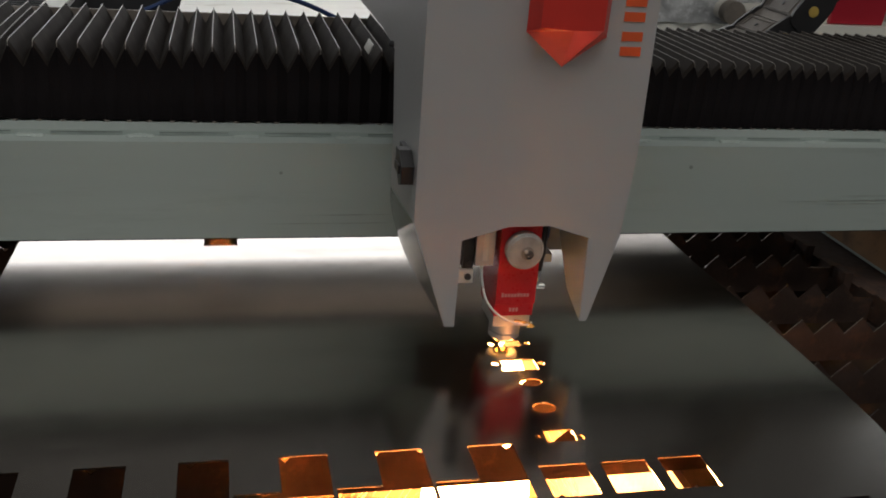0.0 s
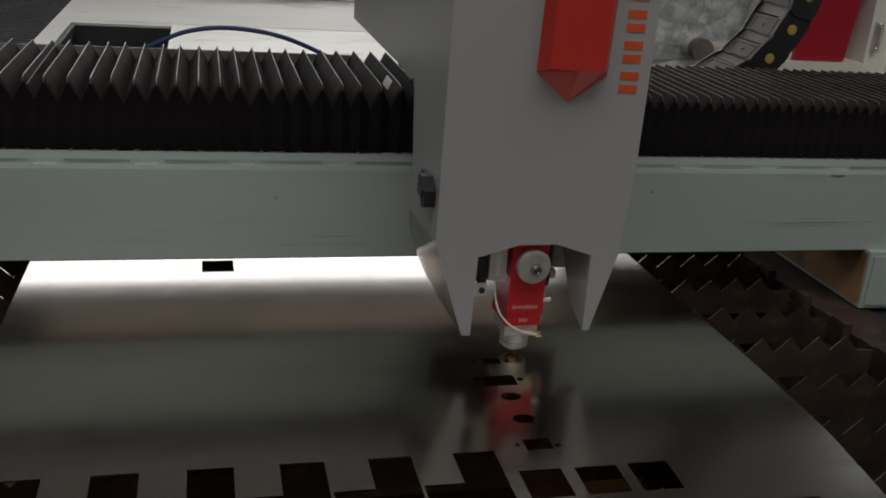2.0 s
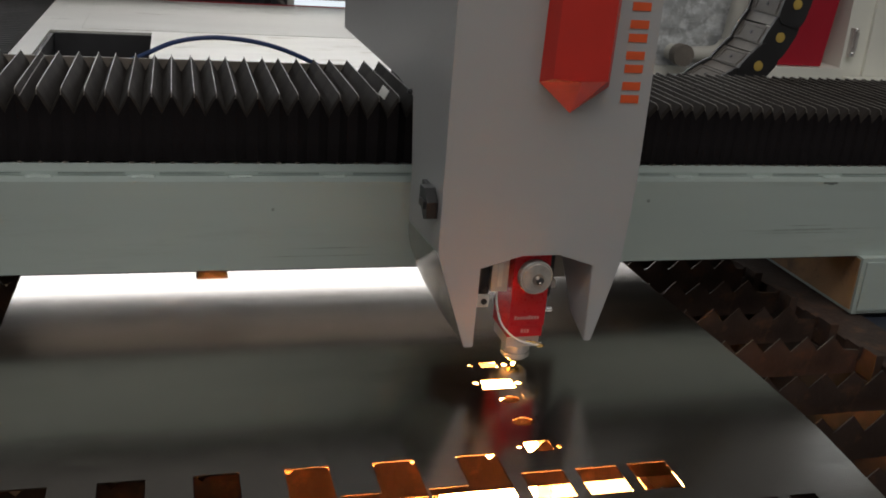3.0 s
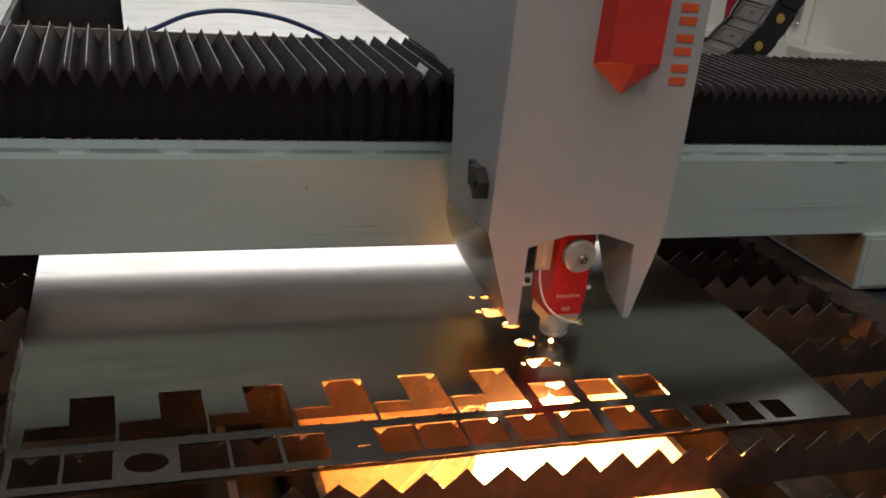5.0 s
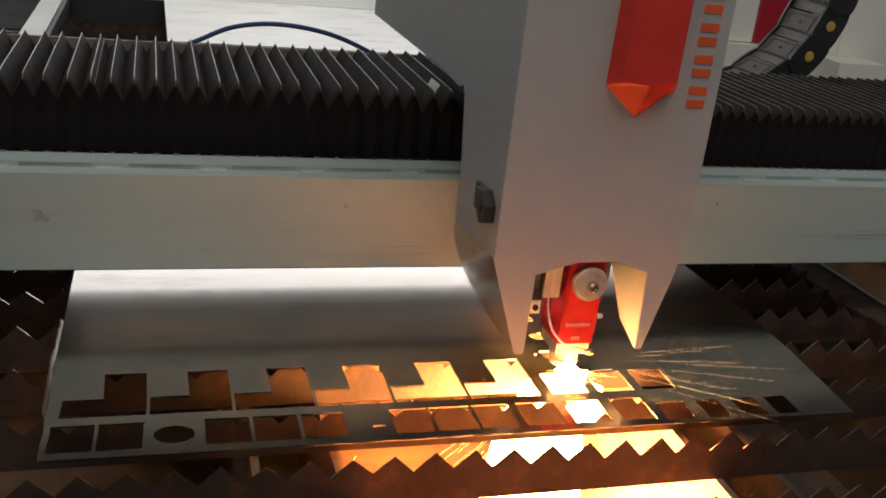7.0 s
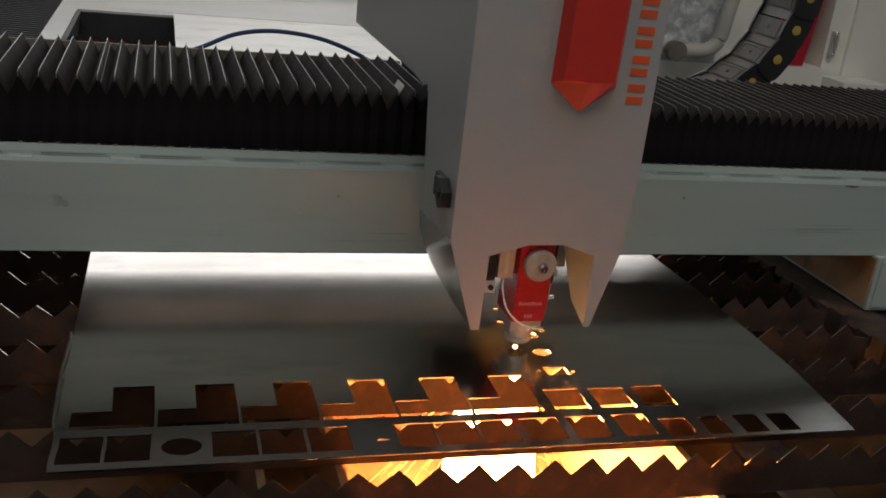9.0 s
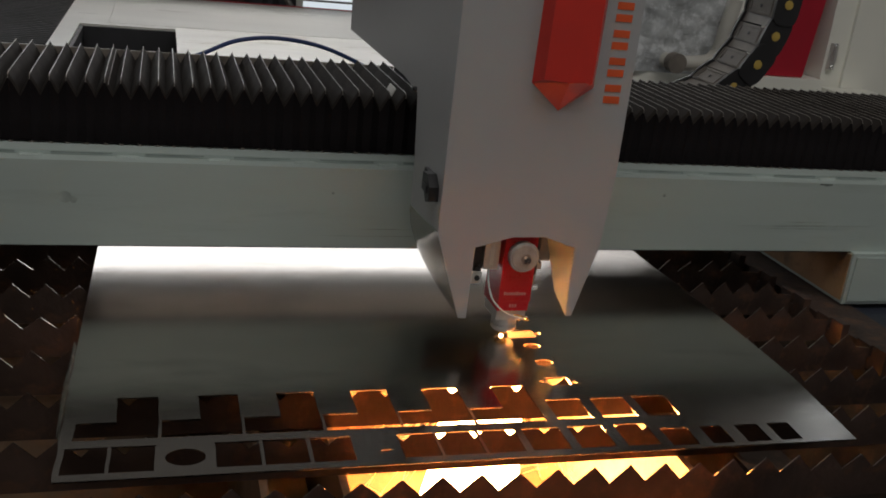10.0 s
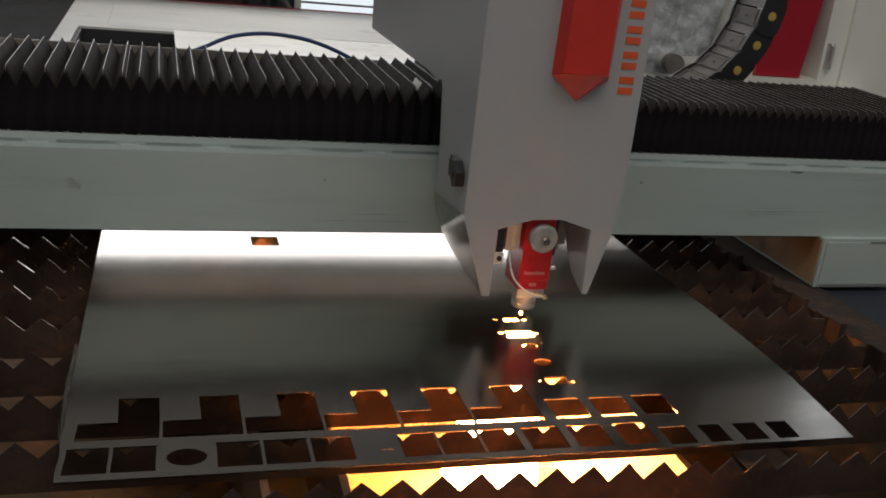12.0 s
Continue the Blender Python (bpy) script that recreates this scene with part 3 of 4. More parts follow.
# red faceted badge panel
def facet(bm, outer, inner, y0, y1):
    a = [bm.verts.new((x, y0, z)) for x, z in outer]
    b = [bm.verts.new((x, y1, z)) for x, z in inner]
    n = len(a)
    for i in range(n):
        bm.faces.new((a[i], a[(i + 1) % n], b[(i + 1) % n], b[i]))
    bm.faces.new(b)
    bm.faces.new(a[::-1])


bm = bmesh.new()
outer = [(0.1375, G + 0.587), (0.2025, G + 0.532), (0.2730, G + 0.583), (0.2790, G + 0.90), (0.2080, G + 0.96), (0.1425, G + 0.90)]
inner = [(0.1490, G + 0.600), (0.2045, G + 0.596), (0.2530, G + 0.598), (0.2560, G + 0.885), (0.2080, G + 0.915), (0.1530, G + 0.885)]
facet(bm, outer, inner, F - 0.0005, F - 0.036)
part("badge_panel", bm, M_RED, carriage, "raised red faceted plastic panel", bevel=0.0015)
# plain orange blocks where the maker's letters stand
for i in range(6):
    z = G + 0.553 + i * 0.0555
    bm = boxes((0.2985, 0.3345, F - 0.0012, F - 0.0004, z, z + 0.015), (0.2985, 0.3345, F - 0.0012, F - 0.0004, z + 0.024, z + 0.039))
    part("printed_block", bm, M_ORANGE, carriage, "plain orange printed block")
# black latch on the side panel, small corner screw
bm = bmesh.new()
prism(bm, [(-0.268, G + 0.372), (-0.268, G + 0.349), (-0.308, G + 0.316), (-0.329, G + 0.323), (-0.330, G + 0.354), (-0.302, G + 0.375)], "x", L - 0.022, L - 0.001)
part("knob", bm, M_BLACK, carriage, "black plastic knob", smooth=True, bevel=0.006)
bm = boxes((L - 0.0255, L - 0.0225, -0.316, -0.280, G + 0.338, G + 0.352))
part("knob_grip", bm, M_BLACK, carriage, bevel=0.001)
part("latch", boxes((L - 0.010, L - 0.001, -0.267, -0.235, G + 0.347, G + 0.372)), M_BLACK, carriage, bevel=0.004)
bm = bmesh.new()
lathe(bm, [(0.006, 0), (0.006, -0.006), (0.003, -0.009)], (L, -0.062, G + 0.506), "x", 12)
part("screw", bm, M_DARK, carriage, smooth=True)

# ---- the cutting head ----
head = part("cutting_head", boxes((0.137, 0.2105, -0.332, -0.235, G + 0.098, G + 0.40)), M_HEADRED, carriage, "red laser cutting head with steel nozzle", smooth=True, bevel=0.003)
part("lower_body", boxes((0.1365, 0.2085, -0.331, -0.236, G + 0.0745, G + 0.0972)), M_HEADRED, head, smooth=True, bevel=0.003)
bm = bmesh.new()
lathe(bm, [(0.0335, 0.0), (0.0345, -0.004), (0.0345, -0.015), (0.0325, -0.0178), (0.0300, -0.0172), (0.0285, -0.0184), (0.001, -0.0190)], (0.1775, -0.3325, G + 0.207), "y", 32)
part("round_cap", bm, M_LENS, head, "clear round cap with a dark hub", smooth=True)
for dx, dz, r, m, y in ((0.003, -0.002, 0.0115, M_TAN, -0.3519), (0.006, -0.005, 0.0078, M_DARK, -0.3537), (0.0, 0.002, 0.0034, M_STEEL, -0.3541), (0.006, -0.009, 0.0030, M_CHROME, -0.3561)):
    bm = bmesh.new()
    lathe(bm, [(r, 0.0), (r, -0.0012), (r * 0.8, -0.002), (0.0005, -0.002)], (0.1775 + dx, y, G + 0.207 + dz), "y", 16)
    part("hub", bm, m, head, smooth=True)
for i in range(9):
    part("printed_bar", boxes((0.1475 + i * 0.0058, 0.1515 + i * 0.0058, -0.3332, -0.3324, G + 0.1125, G + (0.1205 if i in (0, 5) else 0.1185))), M_PRINT, head)
for i in range(3):
    part("printed_bar", boxes((0.164 + i * 0.0062, 0.168 + i * 0.0062, -0.3322, -0.3314, G + 0.083, G + 0.0905)), M_PRINT, head)
part("clamp_block", boxes((0.1385, 0.2065, -0.325, -0.245, G + 0.050, G + 0.074)), M_STEEL, head, smooth=True, bevel=0.003)
NX, NY = 0.167, -0.299
bm = bmesh.new()
lathe(bm, [(0.029, 0.0495), (0.029, 0.034), (0.0255, 0.033), (0.0255, 0.0295), (0.029, 0.030), (0.029, 0.021), (0.024, 0.016)], (NX + 0.003, NY + 0.004, G), seg=32)
part("collar", bm, M_STEEL, head, smooth=True)
bm = bmesh.new()
lathe(bm, [(0.015, 0.0158), (0.014, 0.011), (0.007, 0.0045), (0.003, 0.0025)], (NX, NY, G), seg=24)
part("nozzle", bm, M_BRASS, head, "small brass nozzle", smooth=True)
part("sensor_box", boxes((0.097, 0.131, -0.318, -0.28, G + 0.168, G + 0.262)), M_STEEL, head, "bare metal sensor box", smooth=True, bevel=0.003)
part("sensor_label", boxes((0.110, 0.119, -0.3188, -0.3182, G + 0.178, G + 0.245)), M_WHITE, head)
bm = bmesh.new()
tube(bm, curve_points([(0.112, -0.312, G + 0.168), (0.112, -0.322, G + 0.14), (0.121, -0.338, G + 0.105), (0.150, -0.350, G + 0.078), (0.190, -0.345, G + 0.062), (0.210, -0.33, G + 0.058)]), 0.0022)
part("cable", bm, M_WHITE, head, "thin pale sensor cable", smooth=True)
bm = bmesh.new()
tube(bm, curve_points([(0.176, -0.333, G + 0.066), (0.200, -0.338, G + 0.062), (0.214, -0.334, G + 0.053), (0.206, -0.330, G + 0.051), (0.196, -0.328, G + 0.056)]), 0.0022)
part("connector", bm, M_BRASS, head, "brass cable connector", smooth=True)
part("bracket", boxes((0.068, 0.0965, -0.315, -0.310, G + 0.134, G + 0.160)), M_WHITE, head, bevel=0.001)
for dx, dz in ((0.086, 0.147), (0.086, 0.172)):
    bm = bmesh.new()
    lathe(bm, [(0.006, 0.0), (0.006, -0.004), (0.003, -0.0042), (0.003, -0.002)], (dx, -0.3155, G + dz), "y", 12)
    part("bolt", bm, M_DARK, head, smooth=True)
part("side_bracket", boxes((0.078, 0.096, -0.309, -0.26, G + 0.16, G + 0.262)), M_DARK, head)
bm = bmesh.new()
tube(bm, [(0.211, -0.30, G + 0.118), (0.236, -0.30, G + 0.118)], 0.006, 12)
tube(bm, [(0.222, -0.30, G + 0.118), (0.222, -0.30, G + 0.15)], 0.005, 12)
part("hose_fitting", bm, M_CHROME, head, smooth=True)
bm = bmesh.new()
tube(bm, curve_points([(0.222, -0.30, G + 0.150), (0.225, -0.298, G + 0.20), (0.232, -0.28, G + 0.26), (0.24, -0.24, G + 0.33)]), 0.007, 10)
part("air_hose", bm, M_BLACK, head, "black air hose", smooth=True)
bm = bmesh.new()
lathe(bm, [(0.016, 0.10), (0.016, 0.0), (0.012, -0.006), (0.012, -0.02)], (0.232, -0.255, G + 0.16), seg=20)
part("lens_drawer", bm, M_STEEL, head, smooth=True)

bm = bmesh.new()
lathe(bm, [(0.022, 0.20), (0.022, 0.03), (0.018, 0.02), (0.018, 0.0)], (0.252, -0.19, G + 0.145), seg=24)
part("motor", bm, M_BLUE, head, "dark blue round drive motor", smooth=True)
part("motor_foot", boxes((0.228, 0.276, -0.215, -0.165, G + 0.128, G + 0.1445)), M_STEEL, head, bevel=0.002)

# ---- sparks under and at the cut ----
def ruffle(bm):
    for v in bm.verts:
        v.co.x += 0.006 * math.sin(v.co.z * 90 + v.co.y * 200)
        v.co.y += 0.006 * math.cos(v.co.z * 110 + v.co.x * 170)


sparks = empty("spark_jet", "white-hot orange jet of sparks falling under the cut", "sparks")
random.seed(11)
bm = bmesh.new()
lathe(bm, [(0.056, -0.088), (0.082, -0.125), (0.096, -0.20), (0.110, -0.34), (0.125, -0.46)], (NX - 0.022, NY, G - 0.004), seg=18)
ruffle(bm)
part("jet_core", bm, M_GLOW, sparks, "white-hot core")
bm = bmesh.new()
lathe(bm, [(0.005, 0.0), (0.028, -0.012), (0.052, -0.035), (0.064, -0.06), (0.062, -0.086)], (NX - 0.012, NY, G - 0.004), seg=14)
ruffle(bm)
part("jet_neck", bm, M_NECK, sparks, "narrow yellow-white neck of the jet")
for i in range(120):
    a, s = random.random() * 2 * math.pi, 0.1 + 0.9 * random.random() ** 1.8
    z0, ln = -0.04 - 0.20 * random.random(), 0.06 + 0.11 * random.random()
    d = Vector((math.cos(a) * s, math.sin(a) * s, -1))
    p = Vector((NX, NY, G)) + d * -z0
    bm = bmesh.new()
    tube(bm, [p, p + d * ln * 0.5, p + d * ln], random.uniform(0.00008, 0.0002), 4)
    part("spark_streak", bm, M_SPARK, sparks)
for i in range(26):
    a, s = radians(random.uniform(175, 235)), random.uniform(0.6, 1.5)
    z0, ln = -0.10 - 0.16 * random.random(), random.uniform(0.03, 0.12)
    d = Vector((math.cos(a) * s, math.sin(a) * s * 0.6, -1))
    p = Vector((NX, NY, G)) + d * -z0
    bm = bmesh.new()
    tube(bm, [p, p + d * ln * 0.5, p + d * ln], random.uniform(0.00008, 0.0002), 4)
    part("spark_streak", bm, M_SPARK, sparks)
embers = empty("tray_sparks", "thin orange sparks bouncing about in the scrap tray", "sparks")
random.seed(41)
for i in range(64):
    a, e = random.random() * 2 * math.pi, random.uniform(-0.5, 0.5)
    p = Vector((NX + random.gauss(-0.04, 0.13), NY + random.gauss(0.05, 0.13), G - random.uniform(0.20, 0.48)))
    d = Vector((math.cos(a), math.sin(a), e)) * random.uniform(0.02, 0.07)
    bm = bmesh.new()
    tube(bm, [p, p + d * 0.5 + Vector((0, 0, 0.004)), p + d], random.uniform(0.0002, 0.0005), 4)
    part("spark_streak", bm, M_STREAK, embers)
spray = empty("spark_spray", "thin bright sparks flying low over the sheet", "sparks")
random.seed(23)
for i in range(16):
    a, e = radians(random.uniform(-46, 4)), random.uniform(0.0, 0.05)
    d0, ln = random.uniform(0.10, 0.26), random.uniform(0.06, 0.24)
    pts = []
    for q in (0.0, 0.5, 1.0):
        r = d0 + ln * q
        pts.append((NX + r * math.cos(a), NY + r * math.sin(a), G + 0.008 + e * r - 0.05 * r * r + 0.012))
    bm = bmesh.new()
    tube(bm, pts, random.uniform(0.00004, 0.00010), 4)
    part("spark_streak", bm, M_STREAK, spray)
bm = bmesh.new()
lathe(bm, [(0.003, 0.013), (0.016, 0.010), (0.030, 0.005), (0.014, 0.0022)], (NX + 0.016, NY - 0.022, G), seg=18)
ruffle(bm)
part("flash", bm, M_FLASH, spray, "white flash at the cut")
bm = bmesh.new()
lathe(bm, [(0.020, -0.008), (0.045, -0.018), (0.058, -0.040), (0.050, -0.065), (0.030, -0.075)], (NX + 0.026, NY - 0.046, G), seg=20)
ruffle(bm)
part("splash", bm, M_NECK, spray, "glowing splash under the sheet")
for i in range(30):
    a = radians(random.gauss(-30, 40))
    d0, ln, lift = 0.03 * random.random(), random.uniform(0.02, 0.10) * random.random(), random.uniform(0.0, 0.12)
    o = Vector((NX + random.gauss(0.0, 0.019), NY - 0.07 * random.random(), G + 0.004 + 0.006 * random.random()))
    d = Vector((math.cos(a), 0.8 * math.sin(a), lift))
    bm = bmesh.new()
    tube(bm, [o + d * d0, o + d * (d0 + ln * 0.5), o + d * (d0 + ln) - Vector((0, 0, 0.003))], random.uniform(0.0001, 0.0003), 4)
    part("spark_streak", bm, M_STREAK, spray)
cut = empty("cut_glow", "tiny glowing point under the nozzle", "sparks")
bm = bmesh.new()
lathe(bm, [(0.001, 0.0035), (0.004, 0.002), (0.004, 0.001), (0.001, 0.0005)], (NX, NY, G), seg=12)
part("hot_spot", bm, M_HOT, cut)

# ---- the drag chain behind the bellows ----
chain = empty("drag_chain", "black plastic cable drag chain with yellow pins, curving upward", "drag chain")
CX, CZ, CR = 0.893, G + 0.74, 0.40
link_side = bmesh.new()
prism(link_side, [(0.066 * math.copysign(abs(math.cos(u)) ** 0.6, math.cos(u)), 0.046 * math.copysign(abs(math.sin(u)) ** 0.45, math.sin(u))) for u in [2 * math.pi * i / 20 + 0.01 for i in range(20)]], "y", 0.0, 0.010)
side_mesh = mesh_of("side_plate", link_side, M_BLACK, True, 0.002)
# each cross plate: a thin plate with a raised frame round a sunken field, and a lower tongue that the next link overlaps
plate_bm = boxes((-0.047, 0.012, 0.0105, 0.1715, -0.004, 0.003), (-0.043, 0.008, 0.030, 0.036, 0.003, 0.0052), (-0.043, 0.008, 0.146, 0.152, 0.003, 0.0052), (-0.043, -0.037, 0.0365, 0.1455, 0.003, 0.0052),
                 (0.002, 0.008, 0.0365, 0.1455, 0.003, 0.0052), (-0.040, 0.006, 0.012, 0.022, 0.003, 0.0045), (-0.040, 0.006, 0.160, 0.170, 0.003, 0.0045))
bar_mesh = mesh_of("cross_bar", plate_bm, M_LINK, True, 0.0007)
tongue_mesh = mesh_of("tongue", boxes((0.018, 0.050, 0.012, 0.170, -0.006, -0.001)), M_TONGUE, True, 0.0007)
stud_bm = bmesh.new()
lathe(stud_bm, [(0.006, 0.003), (0.006, 0.0048), (0.003, 0.0052)], (-0.0175, 0.091, 0), "z", 10)
stud_mesh = mesh_of("stud", stud_bm, M_BLACK, True)
pin_bm = bmesh.new()
lathe(pin_bm, [(0.0150, 0.0), (0.0150, -0.0014), (0.012, -0.0022)], (0, 0, 0), "y", 18)
pin_mesh = mesh_of("pin", pin_bm, M_YELLOW, True)
chain_links = []
for k in range(18):
    link = new("link", side_mesh)
    link.parent = chain
    for name, me, off in (("side_plate", side_mesh, (0, 0.172, 0)), ("cross_bar", bar_mesh, (0, 0, 0.036)), ("tongue", tongue_mesh, (0, 0, 0.036)), ("stud", stud_mesh, (0, 0, 0.036)), ("cross_bar", bar_mesh, (0, 0, -0.036)), ("pin", pin_mesh, (0, -0.0006, 0))):
        ob = new(name, me)
        ob.parent = link
        ob.location = off
    chain_links.append(link)


def link_pose(k, shift):
    """A link lies on the beam until the bend, whose centre has moved by shift, takes it up."""
    s = 0.075 + 0.1047 * (k - 5)
    a = max(0.0, (s - shift) / CR)
    x = CX + shift + CR * math.sin(a) if a else CX + s
    return pose(x, 0.62 + 0.004 * (k % 2), CZ - CR * math.cos(a), 0, -math.degrees(a), 0)


part("chain_shelf", boxes((0.58, 1.62, 0.60, 0.83, G + 0.270, G + 0.285), (0.58, 1.62, 0.3405, 0.62, G + 0.262, G + 0.2695)), M_BEAM, gantry)

# blue hose looping over the beam
bm = bmesh.new()
tube(bm, curve_points([(-0.68, 0.62, G + 0.345), (-0.60, 0.62, G + 0.41), (-0.525, 0.62, G + 0.445), (-0.44, 0.62, G + 0.483), (-0.335, 0.62, G + 0.497), (-0.21, 0.62, G + 0.483), (-0.095, 0.62, G + 0.442), (0.02, 0.62, G + 0.38), (0.08, 0.60, G + 0.33)]), 0.006, 8)
hose = thing("blue_hose", bm, M_BLUE, "dark blue air hose arching behind the bellows", "hose", smooth=True)

# ---- beyond the gantry: the exchange table ----
table = empty("exchange_table", "pale painted steel exchange table beyond the gantry", "machine bed")
zt = Z0 + 0.04
part("frame_bar", boxes((-1.19, -1.09, 2.80, 5.85, 0.0, zt)), M_BED, table)
part("frame_bar", boxes((-1.089, 1.35, 4.33, 4.42, 0.2, zt)), M_BED, table)
part("deck_plate", boxes((-1.089, -0.94, 4.4205, 5.85, zt - 0.06, zt)), M_BED, table)
part("deck_plate", boxes((-0.937, 1.35, 4.4205, 5.85, zt - 0.06, zt + 0.002)), M_BED, table)
# dark sheets added inside the opening; its shade is in their colour
part("shade_lining", boxes((-1.089, 1.35, 4.305, 4.3295, 0.3, zt - 0.012), (-1.0885, -1.07, 2.81, 4.304, 0.3, zt - 0.012)), M_DARK, table)
part("edge_stripe", boxes((-1.20, 1.35, 5.851, 5.87, zt - 0.03, zt + 0.008)), M_CRIMSON, table, "red painted edge")
part("frame_bar", boxes((1.3505, 1.46, 3.35, 5.85, 0.0, zt)), M_BED, table)
thing("steel_plate", boxes((-0.565, 1.05, 3.0, 4.36, zt + 0.001, zt + 0.006)), M_BOARD, "bright bare steel plate lying on the table", "metal plate", bevel=0.001)
# dark plate added low in the opening to keep it black
part("shade_plate", boxes((-1.089, 1.35, 3.35, 4.329, 0.30, 0.36)), M_DARK, table)

# ---- cabinets and wrapped unit at the right ----
cab = empty("control_cabinet", "tall off-white steel control cabinet with a chrome handle", "cabinet")
part("cabinet_body", boxes((2.445, 3.9, 2.46, 3.2, 0.05, 2.1)), M_CABINET, cab, bevel=0.006)
part("cabinet_door", boxes((2.56, 3.3, 2.442, 2.4595, 0.12, 2.04)), M_CABINET, cab, bevel=0.004)
bm = boxes((2.462, 2.490, 2.436, 2.459, Z0 + 0.335, Z0 + 0.46), (2.468, 2.484, 2.424, 2.4355, Z0 + 0.375, Z0 + 0.445))
part("handle", bm, M_STEEL, cab, "chrome handle", bevel=0.003)
for z in (0.348, 0.452):
    bm = bmesh.new()
    lathe(bm, [(0.008, 0.0), (0.0075, -0.003), (0.004, -0.006), (0.001, -0.007)], (2.476, 2.4355, Z0 + z), "y", 14)
    part("handle_screw", bm, M_CHROME, cab, smooth=True)
red = empty("laser_source_housing", "glossy crimson painted machine housing", "machine housing")
bm = bmesh.new()
prism(bm, [(2.09, Z0 + 0.287), (2.335, Z0 + 0.287), (2.375, Z0 + 0.66), (2.38, 1.58), (2.09, 1.58)], "y", 2.45, 3.3)
part("housing", bm, M_CRIMSON, red, bevel=0.008)
part("housing_side", boxes((1.86, 2.0895, 2.47, 3.3, Z0 + 0.287, 1.58)), M_CABINET, red, "cream side panel", bevel=0.006)
thing("housing_base", boxes((1.30, 2.438, 2.42, 3.5, 0, Z0 + 0.283), (2.438, 2.70, 2.25, 2.435, 0, Z0 + 0.25)), M_CABINET, "cream painted steel base under the red housing", "machine base", bevel=0.006)
wrap = bmesh.new()
bmesh.ops.create_grid(wrap, x_segments=60, y_segments=80, size=0.5)
for v in wrap.verts:
    q = Vector((v.co.x * 5, v.co.y * 2.8, 0))
    v.co = Vector((1.47 + v.co.x * 0.72, 2.41 - 0.014 * noise.noise(q * 1.6) - 0.005 * abs(noise.noise(q * 5.1)), Z0 + 0.455 + v.co.y * 0.34))
bmesh.ops.solidify(wrap, geom=wrap.faces[:], thickness=0.01)
thing("wrapped_panel", wrap, M_FILM, "grey panel wrapped in crinkled plastic film", "wrapped panel", smooth=True)
bm = bmesh.new()
tube(bm, curve_points([(1.56, 2.40, Z0 + 0.335), (1.585, 2.34, Z0 + 0.335), (1.66, 2.33, Z0 + 0.337), (1.74, 2.33, Z0 + 0.35), (1.785, 2.33, Z0 + 0.40), (1.80, 2.33, Z0 + 0.5), (1.82, 2.33, Z0 + 0.63)]), 0.034, 14)
thing("grey_pipe", bm, M_PIPE, "dull grey plastic pipe with an elbow", "pipe", smooth=True)
bm = bmesh.new()
lathe(bm, [(0.045, 0.0), (0.045, 0.05), (0.036, 0.055)], (1.57, 2.29, Z0 + 0.335), "y", 20)
thing("pipe_collar", bm, M_TAN, "dull grey collar on the pipe's end", "pipe fitting", smooth=True)

# ---- beyond the table: dark plate, ribbed fence, pale frame ----
side_table = empty("side_table", "dark ribbed steel table beside the exchange table", "table")
part("tabletop", boxes((-2.6, -1.205, 3.2, 5.8, 0.70, Z0 + 0.01)), M_DARK, side_table)
for i in range(40):
    y = 3.25 + i * 0.064
    part("rib", boxes((-2.58, -1.21, y, y + 0.012, Z0 + 0.0105, Z0 + 0.022)), M_DARK, side_table)
for x in (-2.55, -1.30):
    for y in (3.3, 5.7):
        part("leg", boxes((x, x + 0.06, y, y + 0.06, 0, 0.699)), M_DARK, side_table)
bm = bmesh.new()
tube(bm, curve_points([(-2.2, 5.9, 0.72), (-2.0, 5.9, Z0 + 0.06), (-1.75, 5.88, Z0 + 0.075), (-1.25, 5.9, Z0 + 0.07), (-1.12, 6.0, Z0 + 0.2), (-1.05, 6.1, Z0 + 0.45)]), 0.016, 10)
tube(bm, [(-1.75, 5.88, Z0 + 0.07), (-1.75, 5.88, 0.0)], 0.014, 8)
thing("pale_tube_frame", bm, M_WHITE, "pale bent tube frame beside the table", "tube frame", smooth=True)
fence = empty("ribbed_fence", "dark brown and grey corrugated sheet fence", "fence")
for i in range(34):
    x = -4.2 + i * 0.25
    bm = bmesh.new()
    prism(bm, [(x, 7.30), (x + 0.05, 7.24), (x + 0.16, 7.24), (x + 0.21, 7.30), (x + 0.25, 7.30), (x + 0.25, 7.32), (x, 7.32)], "z", 0.0, 1.9)
    part("panel", bm, M_RUST if i % 3 == 1 else M_DARK, fence)
bm = bmesh.new()
tube(bm, [(-0.05, 6.9, 1.35), (0.42, 6.9, 0.72)], 0.022, 8)
tube(bm, [(0.42, 6.9, 0.72), (0.42, 6.9, 0.0)], 0.022, 8)
tube(bm, [(-0.05, 6.9, 1.35), (-0.05, 7.24, 1.35)], 0.022, 8)
thing("slanted_pipe", bm, M_TAN, "dull slanted pipe brace before the fence", "pipe", smooth=True)
frame_rack = empty("storage_rack", "bright white painted storage rack with rails", "rack")
for x in (0.40, 1.25):
    part("post", boxes((x, x + 0.05, 6.42, 6.47, 0, 1.12)), M_BED, frame_rack)
for z in (0.74, 0.83, 1.07):
    part("rail", boxes((0.451, 1.249, 6.43, 6.46, z, z + 0.014)), M_TAN, frame_rack)
# the pane's emission stands in for daylight; the fence behind is solid
part("frosted_pane", boxes((0.451, 1.249, 6.465, 6.475, 0.780, 1.065)), M_PANE, frame_rack, "frosted pane, its own glow in place of daylight")


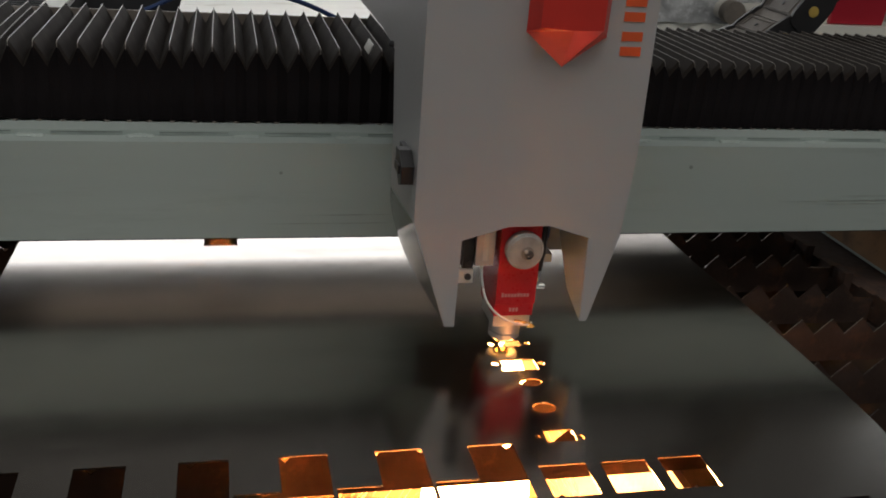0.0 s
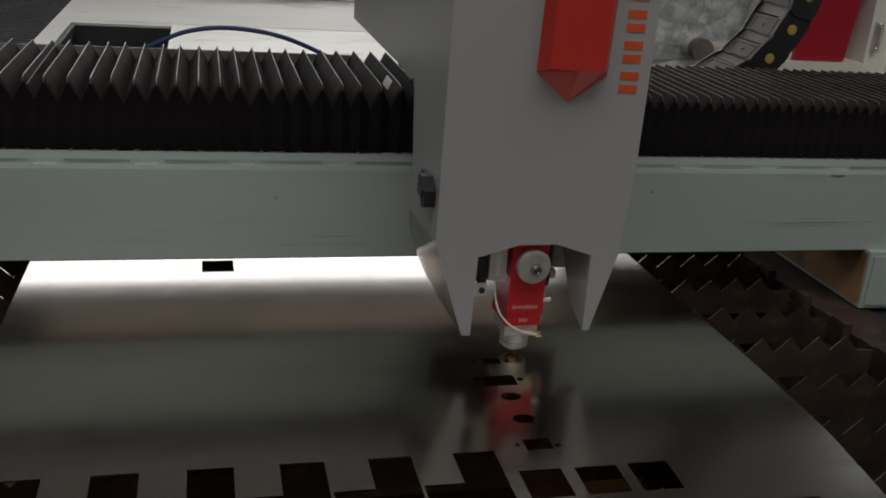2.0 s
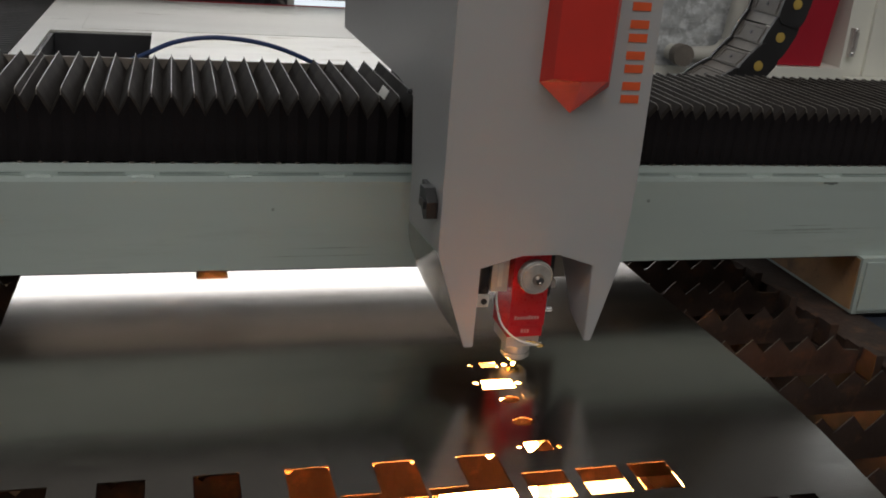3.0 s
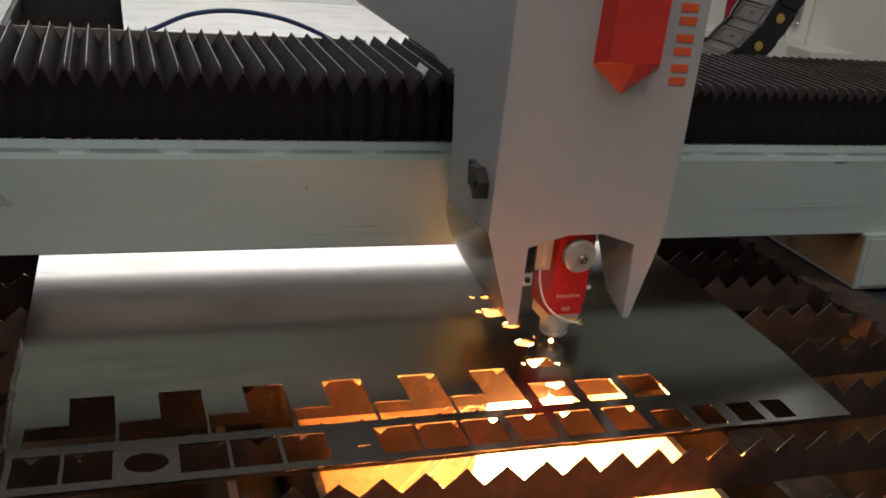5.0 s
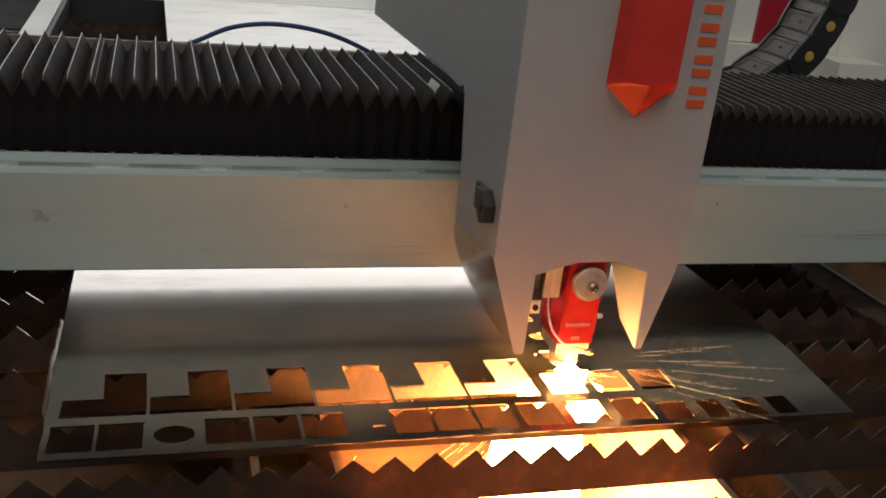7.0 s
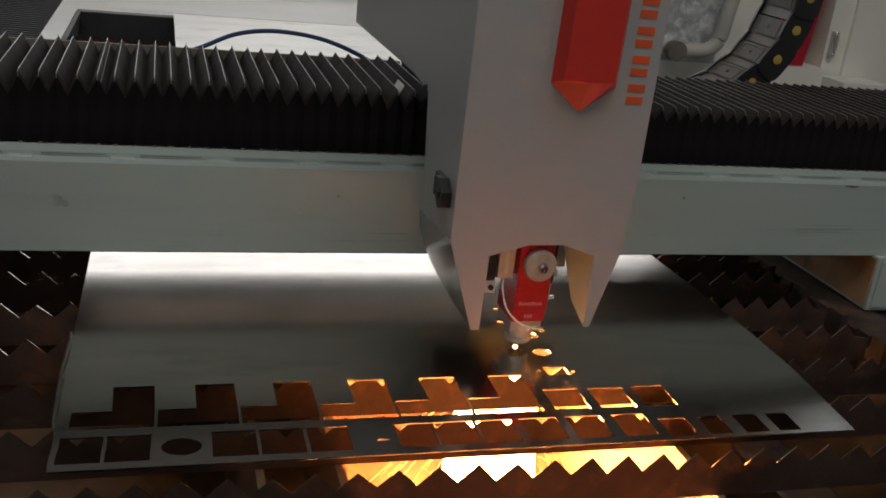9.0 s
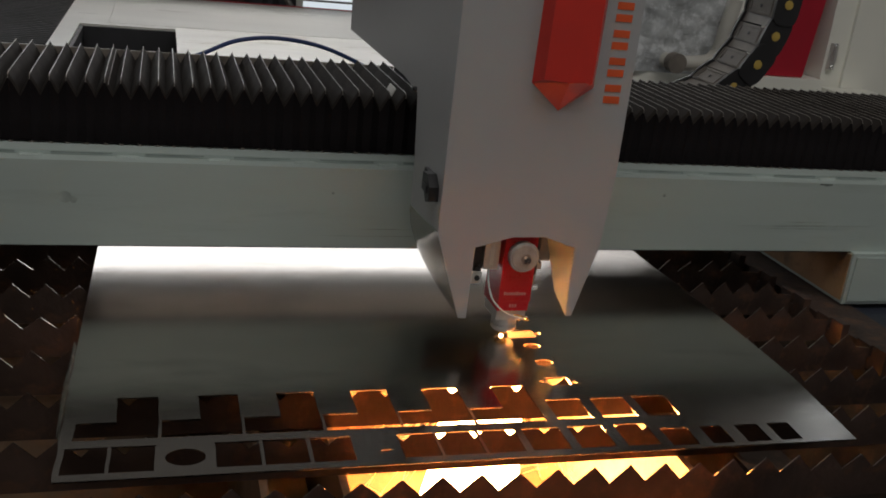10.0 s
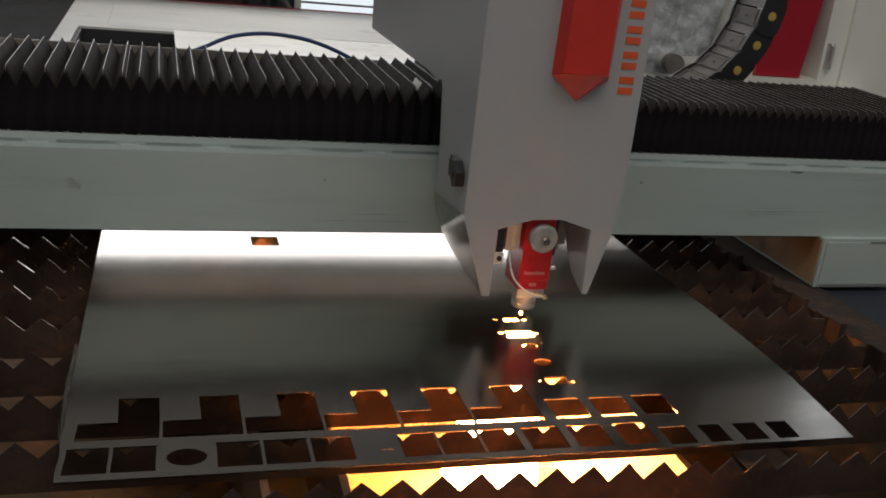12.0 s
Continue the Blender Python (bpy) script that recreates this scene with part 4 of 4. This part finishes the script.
# ---- what moves ----
# seconds, gantry along the bed, carriage along the beam
RUN = [(0, 0.621, -0.026), (0.5, 0.620, 0.002), (1, 0.620, 0.028), (1.5, 0.622, 0.027), (2, 0.658, 0.044), (2.5, 0.661, 0.044),
       (3, 0.624, 0.044), (4.8, 0.421, 0.049), (5, 0.401, 0.050), (5.5, 0.345, 0.049), (6, 0.286, 0.047), (6.5, 0.249, 0.032),
       (7, 0.249, -0.021), (7.4, 0.249, -0.064), (8.8, 0.398, -0.065), (9, 0.426, -0.063), (9.5, 0.480, -0.064), (10, 0.536, -0.064),
       (10.5, 0.593, -0.063), (11, 0.651, -0.062), (11.5, 0.662, -0.019), (12, 0.659, 0.031)]
# seconds, how far the low spray lies under the cut; it only rises over the sheet for a moment
SPRAY = [(0, -0.70), (6.2, -0.70), (6.45, 0), (7.3, 0), (7.6, -0.70), (12, -0.70)]
# the laser pauses twice: the glowing point and the jet fall away into the tray and come back with the next cut
POINT = [(0, 0), (0.5, 0), (0.6, -0.3), (0.85, -0.3), (0.95, 0), (1.8, 0), (1.9, -0.3), (2.3, -0.3), (2.4, 0), (12, 0)]
DROP = [(0, 0), (0.3, 0), (0.45, -0.74), (1.35, -0.74), (1.5, 0), (1.75, 0), (1.9, -0.74), (2.6, -0.74), (2.75, 0), (12, 0)]


# sparks bounce on in the tray for a moment after the jet stops
EMBERS = [(0, 0), (0.55, 0), (0.72, -0.5), (1.3, -0.5), (1.45, 0), (1.8, 0), (1.92, -0.5), (2.6, -0.5), (2.75, 0), (12, 0)]
# seconds, how far the left folds lag behind
SLACK = [(0, -0.019), (3, -0.012), (5, 0.012), (7, 0.008), (9, -0.006), (11, -0.006), (12, 0.001)]
# seconds, how far apart the left folds stand next to the carriage; they drag a little behind it
STRETCH = [(0, 0.0414), (1, 0.0432), (2.5, 0.0440), (5.5, 0.0435), (6.5, 0.0428), (7.4, 0.0393), (9.5, 0.0387), (11, 0.0388), (12, 0.0425)]


def between(rows, t, k):
    for a, b in zip(rows, rows[1:]):
        if a[0] <= t <= b[0]:
            return a[k] + (b[k] - a[k]) * (t - a[0]) / (b[0] - a[0])
    return rows[-1][k]


def left_fold_x(i, t, x):
    """The nearest 22 folds spread evenly from the carriage, the rest between them and the beam's end."""
    j = 37 - i
    end, step = x + between(SLACK, t, 1), between(STRETCH, t, 1)
    if j <= 22:
        at = end - j * step
    else:
        at = end - 22 * step + (j - 22) / 15 * (-1.55 - end + 22 * step)
    return at + 0.0022 * math.sin(i * 2.1)


def motions():
    for ob in (gantry, hose):
        walk(ob, [(t, pose(0, y, 0)) for t, y, x in RUN])
    # the chain's bend travels half as far as the carriage
    walk(chain, [(t, pose(0, y, 0)) for t, y, x in RUN])
    for k, ob in enumerate(chain_links):
        walk(ob, [(t, link_pose(k, (x + 0.064) / 2)) for t, y, x in RUN])
    walk(carriage, [(t, pose(x, y, 0)) for t, y, x in RUN])
    # the folds close up and open between the carriage and the fixed ends of the beam
    for ob in (left_bellows, right_bellows):
        walk(ob, [(t, pose(0, y, 0)) for t, y, x in RUN])
    for i, ob in enumerate(left_folds):
        walk(ob, [(t, pose(left_fold_x(i, t, x), 0, 0)) for t, y, x in RUN])
    for i, ob in enumerate(right_folds):
        walk(ob, [(t, pose(1.665 - (39 - i) / 39 * (1.261 - x) + 0.0022 * math.sin(i * 1.7), 0, 0)) for t, y, x in RUN])
    times = sorted({t for t, *_ in RUN} | {t for t, _ in DROP})
    walk(sparks, [(t, pose(between(RUN, t, 2), between(RUN, t, 1), between(DROP, t, 1))) for t in times])
    times = sorted({t for t, *_ in RUN} | {t for t, _ in EMBERS})
    walk(embers, [(t, pose(between(RUN, t, 2), between(RUN, t, 1), between(EMBERS, t, 1))) for t in times])
    times = sorted({t for t, *_ in RUN} | {t for t, _ in SPRAY})
    walk(spray, [(t, pose(between(RUN, t, 2), between(RUN, t, 1), between(SPRAY, t, 1))) for t in times])
    times = sorted({t for t, *_ in RUN} | {t for t, _ in POINT})
    walk(cut, [(t, pose(between(RUN, t, 2), between(RUN, t, 1), between(POINT, t, 1))) for t in times])


motions()
